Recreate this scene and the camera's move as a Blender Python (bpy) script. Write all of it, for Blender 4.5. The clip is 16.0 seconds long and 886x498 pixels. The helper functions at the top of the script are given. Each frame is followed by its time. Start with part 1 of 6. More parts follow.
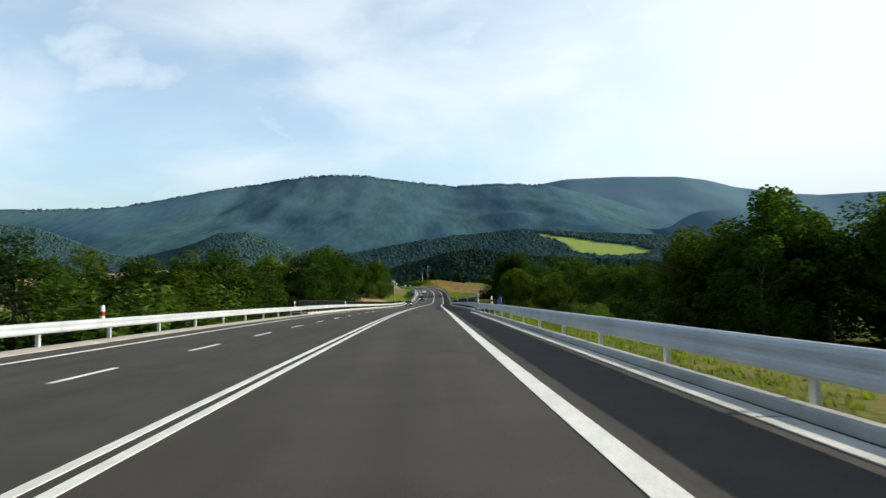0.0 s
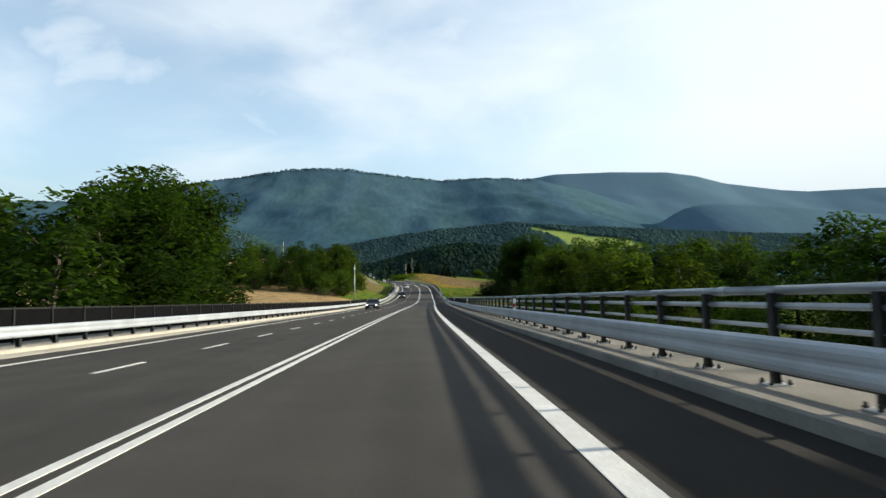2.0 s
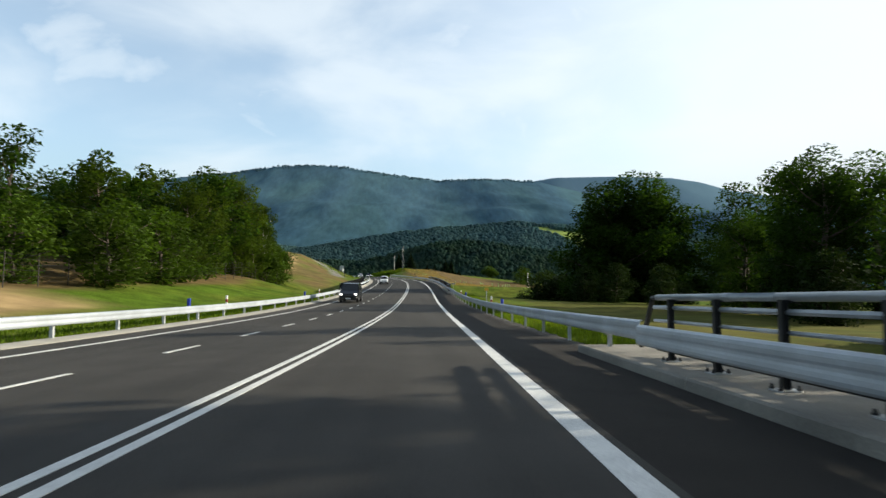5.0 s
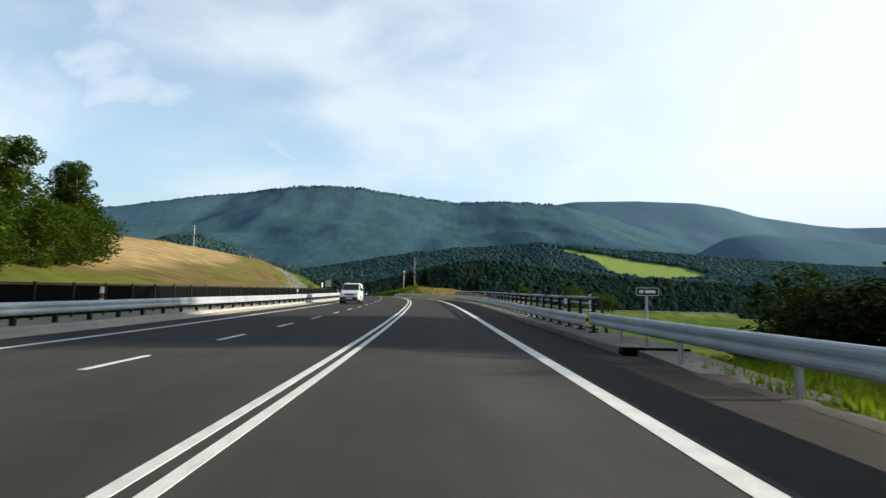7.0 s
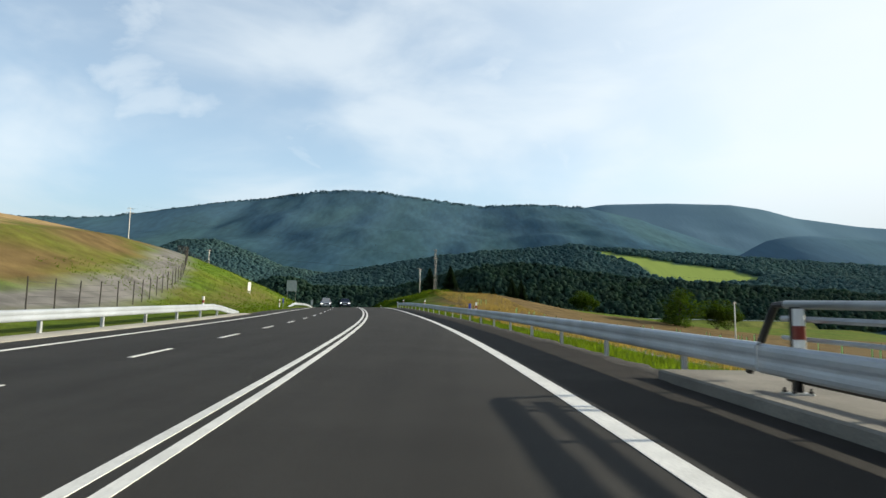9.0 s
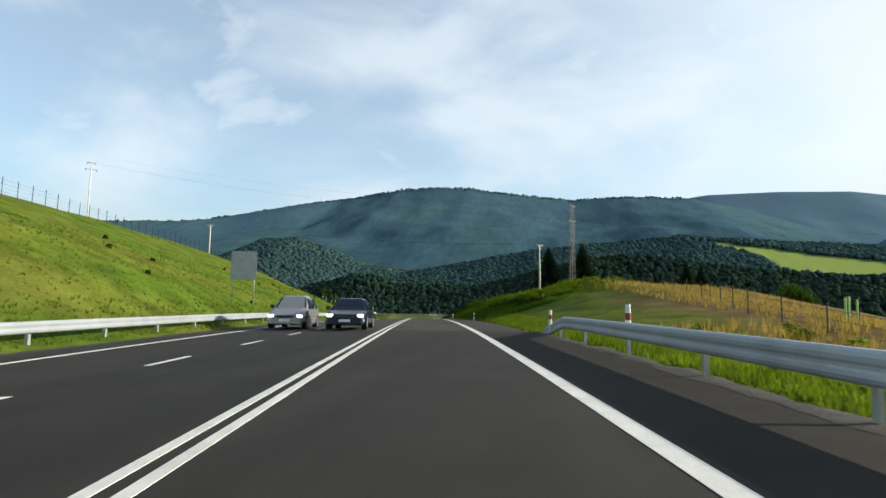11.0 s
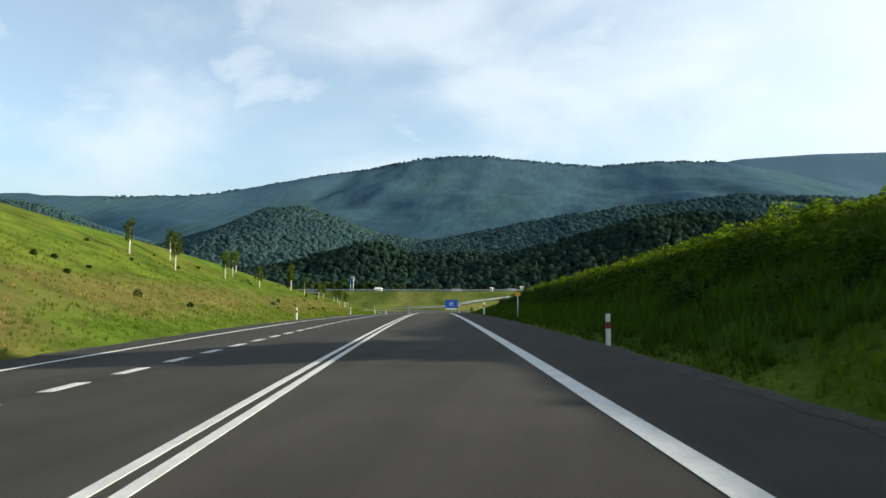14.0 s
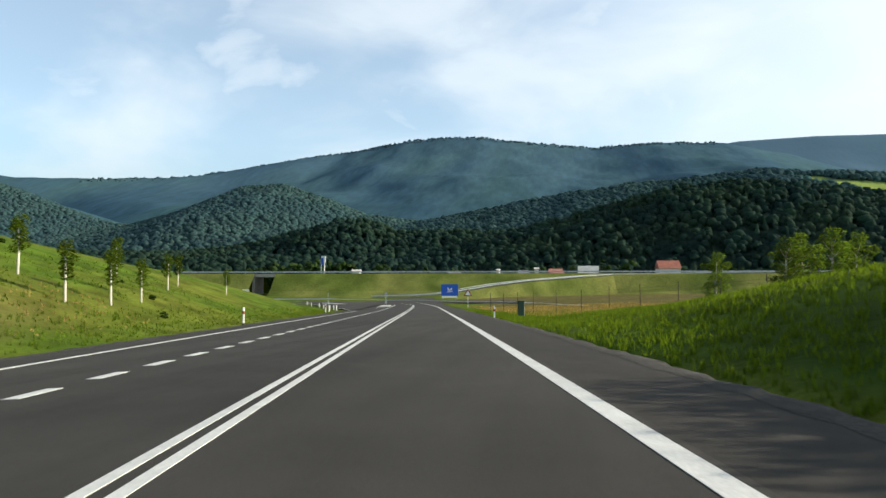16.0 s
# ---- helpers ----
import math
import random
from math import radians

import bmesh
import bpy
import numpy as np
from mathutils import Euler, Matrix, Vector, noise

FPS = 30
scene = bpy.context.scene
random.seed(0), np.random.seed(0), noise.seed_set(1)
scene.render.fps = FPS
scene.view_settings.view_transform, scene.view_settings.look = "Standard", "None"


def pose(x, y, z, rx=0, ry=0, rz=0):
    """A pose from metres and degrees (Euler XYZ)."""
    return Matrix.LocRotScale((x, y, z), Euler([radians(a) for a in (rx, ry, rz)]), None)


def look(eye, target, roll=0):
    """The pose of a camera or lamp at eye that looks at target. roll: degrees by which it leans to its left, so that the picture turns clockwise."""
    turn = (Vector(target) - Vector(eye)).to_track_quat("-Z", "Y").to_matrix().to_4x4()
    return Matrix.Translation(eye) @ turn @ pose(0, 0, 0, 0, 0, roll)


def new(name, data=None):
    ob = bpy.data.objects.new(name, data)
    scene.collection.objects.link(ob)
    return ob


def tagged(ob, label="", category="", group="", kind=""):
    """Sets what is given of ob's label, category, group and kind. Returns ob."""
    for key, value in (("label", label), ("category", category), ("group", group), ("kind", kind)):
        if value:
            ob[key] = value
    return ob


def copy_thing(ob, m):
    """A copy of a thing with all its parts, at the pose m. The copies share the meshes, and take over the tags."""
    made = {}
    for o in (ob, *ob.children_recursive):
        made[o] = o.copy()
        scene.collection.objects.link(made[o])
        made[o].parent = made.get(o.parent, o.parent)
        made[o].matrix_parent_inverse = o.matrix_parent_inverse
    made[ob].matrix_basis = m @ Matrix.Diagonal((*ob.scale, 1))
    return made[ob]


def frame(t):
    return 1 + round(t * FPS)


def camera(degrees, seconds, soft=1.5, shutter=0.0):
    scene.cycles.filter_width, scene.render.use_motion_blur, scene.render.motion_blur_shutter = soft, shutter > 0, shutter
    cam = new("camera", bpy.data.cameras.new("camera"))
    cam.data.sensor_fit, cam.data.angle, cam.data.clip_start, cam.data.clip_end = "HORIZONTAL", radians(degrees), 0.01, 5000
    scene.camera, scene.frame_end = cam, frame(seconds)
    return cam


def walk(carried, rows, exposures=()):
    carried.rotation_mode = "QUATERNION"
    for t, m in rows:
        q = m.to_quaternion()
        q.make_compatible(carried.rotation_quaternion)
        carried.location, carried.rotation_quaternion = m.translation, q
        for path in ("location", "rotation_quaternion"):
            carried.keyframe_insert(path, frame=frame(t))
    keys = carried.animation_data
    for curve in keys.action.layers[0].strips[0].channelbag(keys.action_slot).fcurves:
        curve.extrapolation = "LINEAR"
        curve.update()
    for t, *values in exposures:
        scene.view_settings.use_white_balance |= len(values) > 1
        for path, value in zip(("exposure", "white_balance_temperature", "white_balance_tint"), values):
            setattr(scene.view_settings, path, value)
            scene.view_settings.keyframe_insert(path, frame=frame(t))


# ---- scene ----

# ---------------------------------------------------------------- camera and its drive
cam = camera(71.94, 16.0, soft=1.5, shutter=0.05)
# seconds, x, y, z, heading to the right, tilt up, lean to the left
ROWS = [
    (0.0, 2.35, -0.00, 1.202, 1.87, 3.60, -0.94),
    (0.5, 2.31, 19.33, 0.953, 3.29, 3.52, -0.90),
    (1.0, 2.69, 38.68, 0.639, 3.90, 3.43, -0.98),
    (1.5, 3.18, 58.03, 0.236, 3.51, 3.39, -0.90),
    (2.0, 3.53, 77.43, -0.197, 3.23, 3.30, -0.90),
    (2.5, 3.86, 96.86, -0.641, 3.01, 3.18, -0.92),
    (3.0, 4.24, 116.30, -1.142, 3.10, 3.10, -0.94),
    (3.2, 4.42, 124.09, -1.328, 3.12, 3.14, -0.90),
    (3.7, 5.00, 143.55, -1.769, 3.40, 3.30, -0.68),
    (4.3, 5.83, 166.91, -2.270, 3.56, 3.47, -0.28),
    (4.9, 6.76, 190.27, -2.716, 3.59, 3.68, 0.18),
    (5.5, 7.69, 213.65, -3.056, 3.29, 4.10, 0.56),
    (6.0, 8.15, 233.13, -3.173, 2.25, 4.63, 0.88),
    (6.5, 8.40, 252.58, -3.037, 2.08, 5.27, 1.00),
    (7.0, 8.62, 271.91, -2.627, 1.97, 6.05, 1.12),
    (7.5, 9.05, 291.23, -1.997, 2.64, 6.27, 0.77),
    (8.0, 9.36, 310.55, -1.257, 2.55, 7.00, 0.74),
    (8.5, 9.34, 329.90, -0.489, 0.98, 6.88, 0.98),
    (9.0, 8.93, 349.25, 0.231, -0.34, 6.59, 0.95),
    (9.5, 7.83, 368.56, 0.871, -2.83, 6.65, 1.24),
    (10.0, 5.78, 387.67, 1.461, -6.30, 6.66, 1.30),
    (10.2, 4.75, 395.21, 1.705, -6.74, 6.67, 1.26),
    (10.7, 2.11, 413.79, 2.320, -8.06, 6.54, 1.11),
    (11.3, -1.37, 436.01, 2.959, -8.75, 6.04, 0.68),
    (11.9, -4.98, 458.20, 3.365, -8.94, 5.38, 0.23),
    (12.5, -8.82, 480.36, 3.563, -9.36, 4.84, 0.02),
    (13.0, -12.22, 498.60, 3.567, -9.62, 4.65, -0.13),
    (13.5, -16.02, 516.68, 3.572, -10.32, 4.46, -0.10),
    (14.0, -19.83, 534.69, 3.499, -10.29, 3.92, 0.08),
    (14.5, -23.57, 552.71, 3.311, -9.88, 3.63, -0.09),
    (15.0, -27.10, 570.78, 2.978, -9.63, 3.37, -0.16),
    (15.5, -30.45, 588.85, 2.553, -9.30, 2.97, -0.57),
    (16.0, -33.99, 606.89, 2.032, -9.53, 2.60, -0.10),
]


def drive(x, y, z, yaw, tilt, lean):
    a, b = radians(yaw), radians(tilt)
    return look((x, y, z), (x + math.sin(a) * math.cos(b), y + math.cos(a) * math.cos(b), z + math.sin(b)), lean)


EXPOSURES = ((0.0, 0.72), (5.5, 0.70), (7.5, 0.71), (8.4, 0.62), (10.2, 0.62), (12.5, 0.68), (16.0, 0.72))
walk(cam, [(r[0], drive(*r[1:])) for r in ROWS], exposures=EXPOSURES)

# ---------------------------------------------------------------- sky and sun
SUN_AZ, SUN_EL = 80.0, 17.7      # degrees to the right of +y, and above the horizon
world = bpy.data.worlds.new("sky")
scene.world = world
world.use_nodes = True
wn, wl = world.node_tree.nodes, world.node_tree.links
wn.clear()
w_out = wn.new("ShaderNodeOutputWorld")
w_bg = wn.new("ShaderNodeBackground")
w_sky = wn.new("ShaderNodeTexSky")
w_sky.sky_type = "NISHITA"
w_sky.sun_disc = False
w_sky.sun_elevation, w_sky.sun_rotation = radians(SUN_EL + 12), radians(SUN_AZ)
w_sky.air_density, w_sky.dust_density, w_sky.ozone_density = 1.0, 1.2, 1.6
w_co = wn.new("ShaderNodeTexCoord")


def w_math(op, a, b, c=0.0, clamp=False):
    x = wn.new("ShaderNodeMath")
    x.operation, x.use_clamp = op, clamp
    for k_, v_ in ((0, a), (1, b), (2, c)):
        if isinstance(v_, (int, float)):
            x.inputs[k_].default_value = v_
        else:
            wl.new(v_, x.inputs[k_])
    return x.outputs[0]


def w_range(v, lo, hi, a, b):
    x = wn.new("ShaderNodeMapRange")
    x.interpolation_type = "SMOOTHSTEP"
    for k_, v_ in (("From Min", lo), ("From Max", hi), ("To Min", a), ("To Max", b)):
        x.inputs[k_].default_value = v_
    wl.new(v, x.inputs["Value"])
    return x.outputs[0]


def w_noise(scale, stretch, detail, rough, warp, turn):
    mp, t = wn.new("ShaderNodeMapping"), wn.new("ShaderNodeTexNoise")
    mp.inputs["Scale"].default_value = stretch
    mp.inputs["Rotation"].default_value = turn
    t.inputs["Scale"].default_value, t.inputs["Detail"].default_value = scale, detail
    t.inputs["Roughness"].default_value, t.inputs["Distortion"].default_value = rough, warp
    wl.new(w_co.outputs["Generated"], mp.inputs["Vector"])
    wl.new(mp.outputs["Vector"], t.inputs["Vector"])
    return t.outputs["Fac"]


w_sep = wn.new("ShaderNodeSeparateXYZ")
wl.new(w_co.outputs["Generated"], w_sep.inputs["Vector"])
w_dot = wn.new("ShaderNodeVectorMath")
w_dot.operation = "DOT_PRODUCT"
wl.new(w_co.outputs["Generated"], w_dot.inputs[0])
w_dot.inputs[1].default_value = (math.sin(radians(SUN_AZ)) * math.cos(radians(SUN_EL)), math.cos(radians(SUN_AZ)) * math.cos(radians(SUN_EL)), math.sin(radians(SUN_EL)))
# thin high cloud in soft drifts, haze near the horizon, and the bright air round the sun
w_cloud = w_range(w_noise(2.8, (1.0, 1.0, 2.3), 7.0, 0.5, 0.35, (radians(8), radians(-12), radians(24))), 0.40, 0.68, 0.28, 0.80)
w_wisp = w_range(w_noise(6.5, (1.0, 1.0, 1.9), 6.0, 0.55, 0.45, (radians(4), radians(-10), radians(30))), 0.44, 0.76, 0.0, 0.6)
w_thin = w_range(w_sep.outputs["Z"], 0.50, 0.80, 1.0, 0.25)
w_veil = w_math("MULTIPLY", w_math("MAXIMUM", w_cloud, w_wisp), w_math("MULTIPLY", w_thin, 0.86))
w_low = w_range(w_sep.outputs["Z"], 0.04, 0.26, 0.48, 0.0)
w_sunny = w_math("MULTIPLY", w_range(w_dot.outputs["Value"], 0.10, 0.92, 0.0, 0.96), w_thin)
w_fac = w_math("SUBTRACT", 1.0, w_math("MULTIPLY", w_math("SUBTRACT", 1.0, w_math("MAXIMUM", w_veil, w_low)), w_math("SUBTRACT", 1.0, w_sunny)), clamp=True)
w_mix = wn.new("ShaderNodeMixRGB")
w_mix.inputs[2].default_value = (9.5, 10.3, 10.7, 1)
w_blue = wn.new("ShaderNodeMixRGB")
w_blue.blend_type = "MULTIPLY"
w_blue.inputs[2].default_value = (1.84, 2.06, 1.96, 1)
wl.new(w_range(w_sep.outputs["Z"], 0.52, 0.80, 1.0, 0.25), w_blue.inputs[0])     # the air is deeper blue overhead
wl.new(w_sky.outputs["Color"], w_blue.inputs[1])
wl.new(w_fac, w_mix.inputs["Fac"])
wl.new(w_blue.outputs["Color"], w_mix.inputs[1])
wl.new(w_mix.outputs["Color"], w_bg.inputs["Color"])
w_haze = w_range(w_sep.outputs["Z"], 0.02, 0.24, 0.044, 0.064)
wl.new(w_math("MULTIPLY", w_haze, w_range(w_sep.outputs["Z"], 0.50, 0.78, 1.0, 0.64)), w_bg.inputs["Strength"])     # thin air overhead
wl.new(w_bg.outputs["Background"], w_out.inputs["Surface"])

sun_data = bpy.data.lights.new("sun", "SUN")
sun_data.energy, sun_data.angle, sun_data.color = 5.0, radians(0.6), (1.0, 0.91, 0.73)
sun = new("sun", sun_data)
sa, se = radians(SUN_AZ), radians(SUN_EL)
sun.matrix_world = look((math.sin(sa) * math.cos(se) * 200, math.cos(sa) * math.cos(se) * 200, math.sin(se) * 200), (0, 0, 0))

# ---------------------------------------------------------------- materials


def material(name, base, rough=0.8, metal=0.0, vary=0.25, scale=3.0, fine=0.0, fine_scale=60.0, bump=0.0, bump_scale=40.0,
             second=None, second_scale=0.5, obj_vary=0.0, island=0.0, spec=0.5, stretch=None):
    """A surface with colour that varies at two scales, grain and relief."""
    m = bpy.data.materials.new(name)
    m.use_nodes = True
    n, l = m.node_tree.nodes, m.node_tree.links
    b = n["Principled BSDF"]
    b.inputs["Roughness"].default_value, b.inputs["Metallic"].default_value = rough, metal
    b.inputs["Specular IOR Level"].default_value = spec
    co = n.new("ShaderNodeNewGeometry").outputs["Position"]
    if stretch:
        mp = n.new("ShaderNodeMapping")
        mp.inputs["Scale"].default_value = stretch
        l.new(co, mp.inputs["Vector"])
        co = mp.outputs["Vector"]

    def tex(sc, det=4.0):
        t = n.new("ShaderNodeTexNoise")
        t.inputs["Scale"].default_value, t.inputs["Detail"].default_value = sc, det
        l.new(co, t.inputs["Vector"])
        return t.outputs["Fac"]

    def mix(kind, fac, a, c):
        x = n.new("ShaderNodeMixRGB")
        x.blend_type = kind
        for k, v in ((0, fac), (1, a), (2, c)):
            if isinstance(v, (int, float)):
                x.inputs[k].default_value = v
            elif isinstance(v, tuple):
                x.inputs[k].default_value = (*v, 1)
            else:
                l.new(v, x.inputs[k])
        return x.outputs[0]

    def ramp(v, lo, hi, a=0.0, c=1.0):
        x = n.new("ShaderNodeMapRange")
        for k, w in (("From Min", lo), ("From Max", hi), ("To Min", a), ("To Max", c)):
            x.inputs[k].default_value = w
        l.new(v, x.inputs["Value"])
        return x.outputs[0]

    col = base
    if second:
        col = mix("MIX", ramp(tex(second_scale, 5), 0.40, 0.62), base, second)
    if vary:
        col = mix("MULTIPLY", 1.0, col, ramp(tex(scale), 0.3, 0.7, 1 - vary, 1 + vary))
    if fine:
        col = mix("MULTIPLY", 1.0, col, ramp(tex(fine_scale, 2), 0.3, 0.7, 1 - fine, 1 + fine))
    if obj_vary:
        col = mix("MULTIPLY", 1.0, col, ramp(n.new("ShaderNodeObjectInfo").outputs["Random"], 0, 1, 1 - obj_vary, 1 + obj_vary))
    if island:
        col = mix("MULTIPLY", 1.0, col, ramp(n.new("ShaderNodeNewGeometry").outputs["Random Per Island"], 0, 1, 1 - island, 1 + island))
    if isinstance(col, tuple):
        b.inputs["Base Color"].default_value = (*col, 1)
    else:
        l.new(col, b.inputs["Base Color"])
    if bump:
        bp = n.new("ShaderNodeBump")
        bp.inputs["Strength"].default_value, bp.inputs["Distance"].default_value = min(1.0, bump), 0.05 * max(1.0, bump)
        l.new(tex(bump_scale, 3), bp.inputs["Height"])
        l.new(bp.outputs["Normal"], b.inputs["Normal"])
    return m


def leafy(name, base, glow=0.35, obj_vary=0.3, island=0.35, second=None, second_scale=0.2, hue_shift=(1.5, 1.45, 0.6)):
    """Foliage: light also passes through the leaf."""
    m = material(name, base, rough=0.7, vary=0.25, scale=0.35, obj_vary=obj_vary, island=island, spec=0.05, second=second, second_scale=second_scale)
    n, l = m.node_tree.nodes, m.node_tree.links
    b = n["Principled BSDF"]
    tr = n.new("ShaderNodeBsdfTranslucent")
    hue = n.new("ShaderNodeMixRGB")
    hue.blend_type, hue.inputs[0].default_value = "MULTIPLY", 1.0
    hue.inputs[2].default_value = (*hue_shift, 1)
    src = b.inputs["Base Color"].links[0].from_socket
    l.new(src, hue.inputs[1])
    l.new(hue.outputs[0], tr.inputs["Color"])
    ms = n.new("ShaderNodeMixShader")
    ms.inputs[0].default_value = glow
    l.new(b.outputs[0], ms.inputs[1])
    l.new(tr.outputs[0], ms.inputs[2])
    l.new(ms.outputs[0], n["Material Output"].inputs["Surface"])
    return m


ASPHALT = material("asphalt", (0.0440, 0.0408, 0.0358), rough=0.85, vary=0.14, scale=0.7, fine=0.35, fine_scale=90, bump=0.25, bump_scale=160, second=(0.0520, 0.0480, 0.0420), second_scale=0.12, spec=0.22)
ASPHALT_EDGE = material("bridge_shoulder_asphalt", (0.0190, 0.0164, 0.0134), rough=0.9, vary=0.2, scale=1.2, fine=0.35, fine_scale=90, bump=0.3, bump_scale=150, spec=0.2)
ASPHALT_VERGE = material("worn_shoulder_asphalt", (0.0255, 0.0225, 0.0190), rough=0.9, vary=0.2, scale=1.2, fine=0.35, fine_scale=90, bump=0.3, bump_scale=150, spec=0.2)
ASPHALT_SHOULDER = material("shoulder_asphalt", (0.036, 0.0325, 0.0278), rough=0.9, vary=0.2, scale=1.2, fine=0.35, fine_scale=90, bump=0.3, bump_scale=150, spec=0.3)


def wheel_tracks(m):
    """Long faint streaks along the lanes."""
    n, l = m.node_tree.nodes, m.node_tree.links
    b = n["Principled BSDF"]
    g, mp, t, r, x = n.new("ShaderNodeNewGeometry"), n.new("ShaderNodeMapping"), n.new("ShaderNodeTexNoise"), n.new("ShaderNodeMapRange"), n.new("ShaderNodeMixRGB")
    mp.inputs["Scale"].default_value = (1.1, 0.03, 1.0)
    mp.inputs["Rotation"].default_value = (0, 0, radians(-6))
    t.inputs["Scale"].default_value, t.inputs["Detail"].default_value = 1.0, 3.0
    for k_, v_ in (("From Min", 0.32), ("From Max", 0.68), ("To Min", 0.80), ("To Max", 1.18)):
        r.inputs[k_].default_value = v_
    x.blend_type, x.inputs[0].default_value = "MULTIPLY", 1.0
    l.new(g.outputs["Position"], mp.inputs["Vector"])
    l.new(mp.outputs["Vector"], t.inputs["Vector"])
    l.new(t.outputs["Fac"], r.inputs["Value"])
    l.new(b.inputs["Base Color"].links[0].from_socket, x.inputs[1])
    l.new(r.outputs[0], x.inputs[2])
    l.new(x.outputs[0], b.inputs["Base Color"])


ASPHALT_NEW = material("newer_asphalt", (0.0285, 0.0275, 0.0252), rough=0.85, vary=0.14, scale=0.7, fine=0.35, fine_scale=90, bump=0.25, bump_scale=160, second=(0.0305, 0.0298, 0.0272), second_scale=0.12, spec=0.2)
wheel_tracks(ASPHALT)
wheel_tracks(ASPHALT_NEW)
PAINT = material("road_paint", (0.66, 0.66, 0.63), rough=0.55, vary=0.12, scale=2.5, fine=0.14, fine_scale=35)
CONCRETE = material("concrete", (0.36, 0.34, 0.29), rough=0.85, vary=0.16, scale=1.1, fine=0.12, fine_scale=45, bump=0.2, bump_scale=60)
PALE_CONCRETE = material("pale_gutter_concrete", (0.50, 0.49, 0.45), rough=0.85, vary=0.18, scale=1.3, fine=0.15, fine_scale=40, bump=0.2, bump_scale=60)
# near ledge: stained concrete, its base also darkened for the rails' shade
LEDGE_CONCRETE = material("shaded_weathered_concrete", (0.180, 0.168, 0.143), rough=0.9, vary=0.28, scale=0.8, fine=0.2, fine_scale=40, bump=0.25, bump_scale=60, obj_vary=0.08)
KERBSTONE = material("kerb_stone", (0.34, 0.34, 0.32), rough=0.8, vary=0.15, scale=1.5, fine=0.15, fine_scale=50, bump=0.2, obj_vary=0.12)
GALV = material("galvanised_steel", (0.42, 0.46, 0.50), rough=0.50, metal=0.55, vary=0.14, scale=0.9, fine=0.08, fine_scale=30, obj_vary=0.05)
GALV_POST = material("galvanised_post", (0.42, 0.44, 0.45), rough=0.55, metal=0.6, vary=0.15, scale=3)
BLACK_STEEL = material("black_painted_steel", (0.012, 0.013, 0.014), rough=0.5, spec=0.3, vary=0.2, scale=5)
TUBE_STEEL = material("grey_painted_tube", (0.24, 0.265, 0.28), rough=0.38, metal=0.45, vary=0.15, scale=3)
DARK_MESH = material("dark_mesh_infill", (0.0035, 0.0038, 0.0042), rough=0.9, vary=0.3, scale=4, spec=0.05)
GRAVEL = material("gravel", (0.038, 0.034, 0.028), rough=0.95, vary=0.35, scale=2.5, fine=0.6, fine_scale=22, bump=1.0, bump_scale=24)
WHITE_PLASTIC = material("white_plastic", (0.72, 0.72, 0.70), rough=0.45, vary=0.06, scale=6)
RED_REFLECT = material("red_reflector", (0.20, 0.022, 0.012), rough=0.4, vary=0.1, scale=8)
BLACK_PLASTIC = material("black_plastic", (0.02, 0.02, 0.02), rough=0.5, vary=0.1, scale=8)
BLUE_PLASTIC = material("blue_plastic", (0.012, 0.035, 0.32), rough=0.4, vary=0.1, scale=6)
SIGN_BLUE = material("blue_sign_face", (0.01, 0.09, 0.50), rough=0.35, vary=0.06, scale=2)
SIGN_YELLOW = material("yellow_sign_face", (0.75, 0.40, 0.03), rough=0.4, vary=0.06, scale=5)
SIGN_BACK = material("grey_sign_back", (0.34, 0.37, 0.38), rough=0.5, metal=0.4, vary=0.12, scale=2)
SIGN_WHITE = material("white_sign_face", (0.75, 0.75, 0.74), rough=0.4, vary=0.05, scale=5)
SIGN_DARK = material("dark_sign_face", (0.012, 0.015, 0.020), rough=0.6, vary=0.1, scale=5)
POLE_CONCRETE = material("pole_concrete", (0.56, 0.54, 0.49), rough=0.85, vary=0.15, scale=1.5, fine=0.1, fine_scale=30)
LATTICE = material("lattice_steel", (0.20, 0.20, 0.195), rough=0.6, metal=0.3, vary=0.15, scale=2)
PORCELAIN = material("brown_insulator", (0.06, 0.035, 0.025), rough=0.3, vary=0.1, scale=8)
WIRE = material("wire", (0.05, 0.05, 0.055), rough=0.6, metal=0.5, vary=0.1, scale=2)
BARK = material("bark", (0.075, 0.060, 0.045), rough=0.95, vary=0.35, scale=4, bump=0.6, bump_scale=18, obj_vary=0.2)
BIRCH_BARK = material("birch_bark", (0.42, 0.40, 0.36), rough=0.85, vary=0.4, scale=6, bump=0.3, bump_scale=20)
LIMED_TRUNK = material("limed_trunk", (0.62, 0.58, 0.52), rough=0.9, vary=0.15, scale=6)
LEAF = leafy("broad_leaves", (0.036, 0.068, 0.012), glow=0.50, second=(0.023, 0.046, 0.010), hue_shift=(1.3, 1.5, 0.5))
LEAF_WARM = leafy("yellowish_leaves", (0.066, 0.096, 0.015), glow=0.48, second=(0.046, 0.074, 0.012), hue_shift=(1.35, 1.5, 0.5))
NEEDLE = leafy("spruce_needles", (0.016, 0.030, 0.014), glow=0.12)
HEDGE = leafy("shrub_leaves", (0.052, 0.086, 0.013), glow=0.36, hue_shift=(1.3, 1.5, 0.5))
GRASS_BLADE = leafy("grass_blades", (0.080, 0.126, 0.012), glow=0.5, obj_vary=0.0, island=0.4)
# blades of the right bank, shade put into their dark green
SHADE_BLADE = leafy("shade_dark_grass", (0.044, 0.088, 0.010), glow=0.5, obj_vary=0.0, island=0.4)
DRY_BLADE = leafy("dry_grass", (0.27, 0.20, 0.075), glow=0.3, obj_vary=0.0, island=0.4)
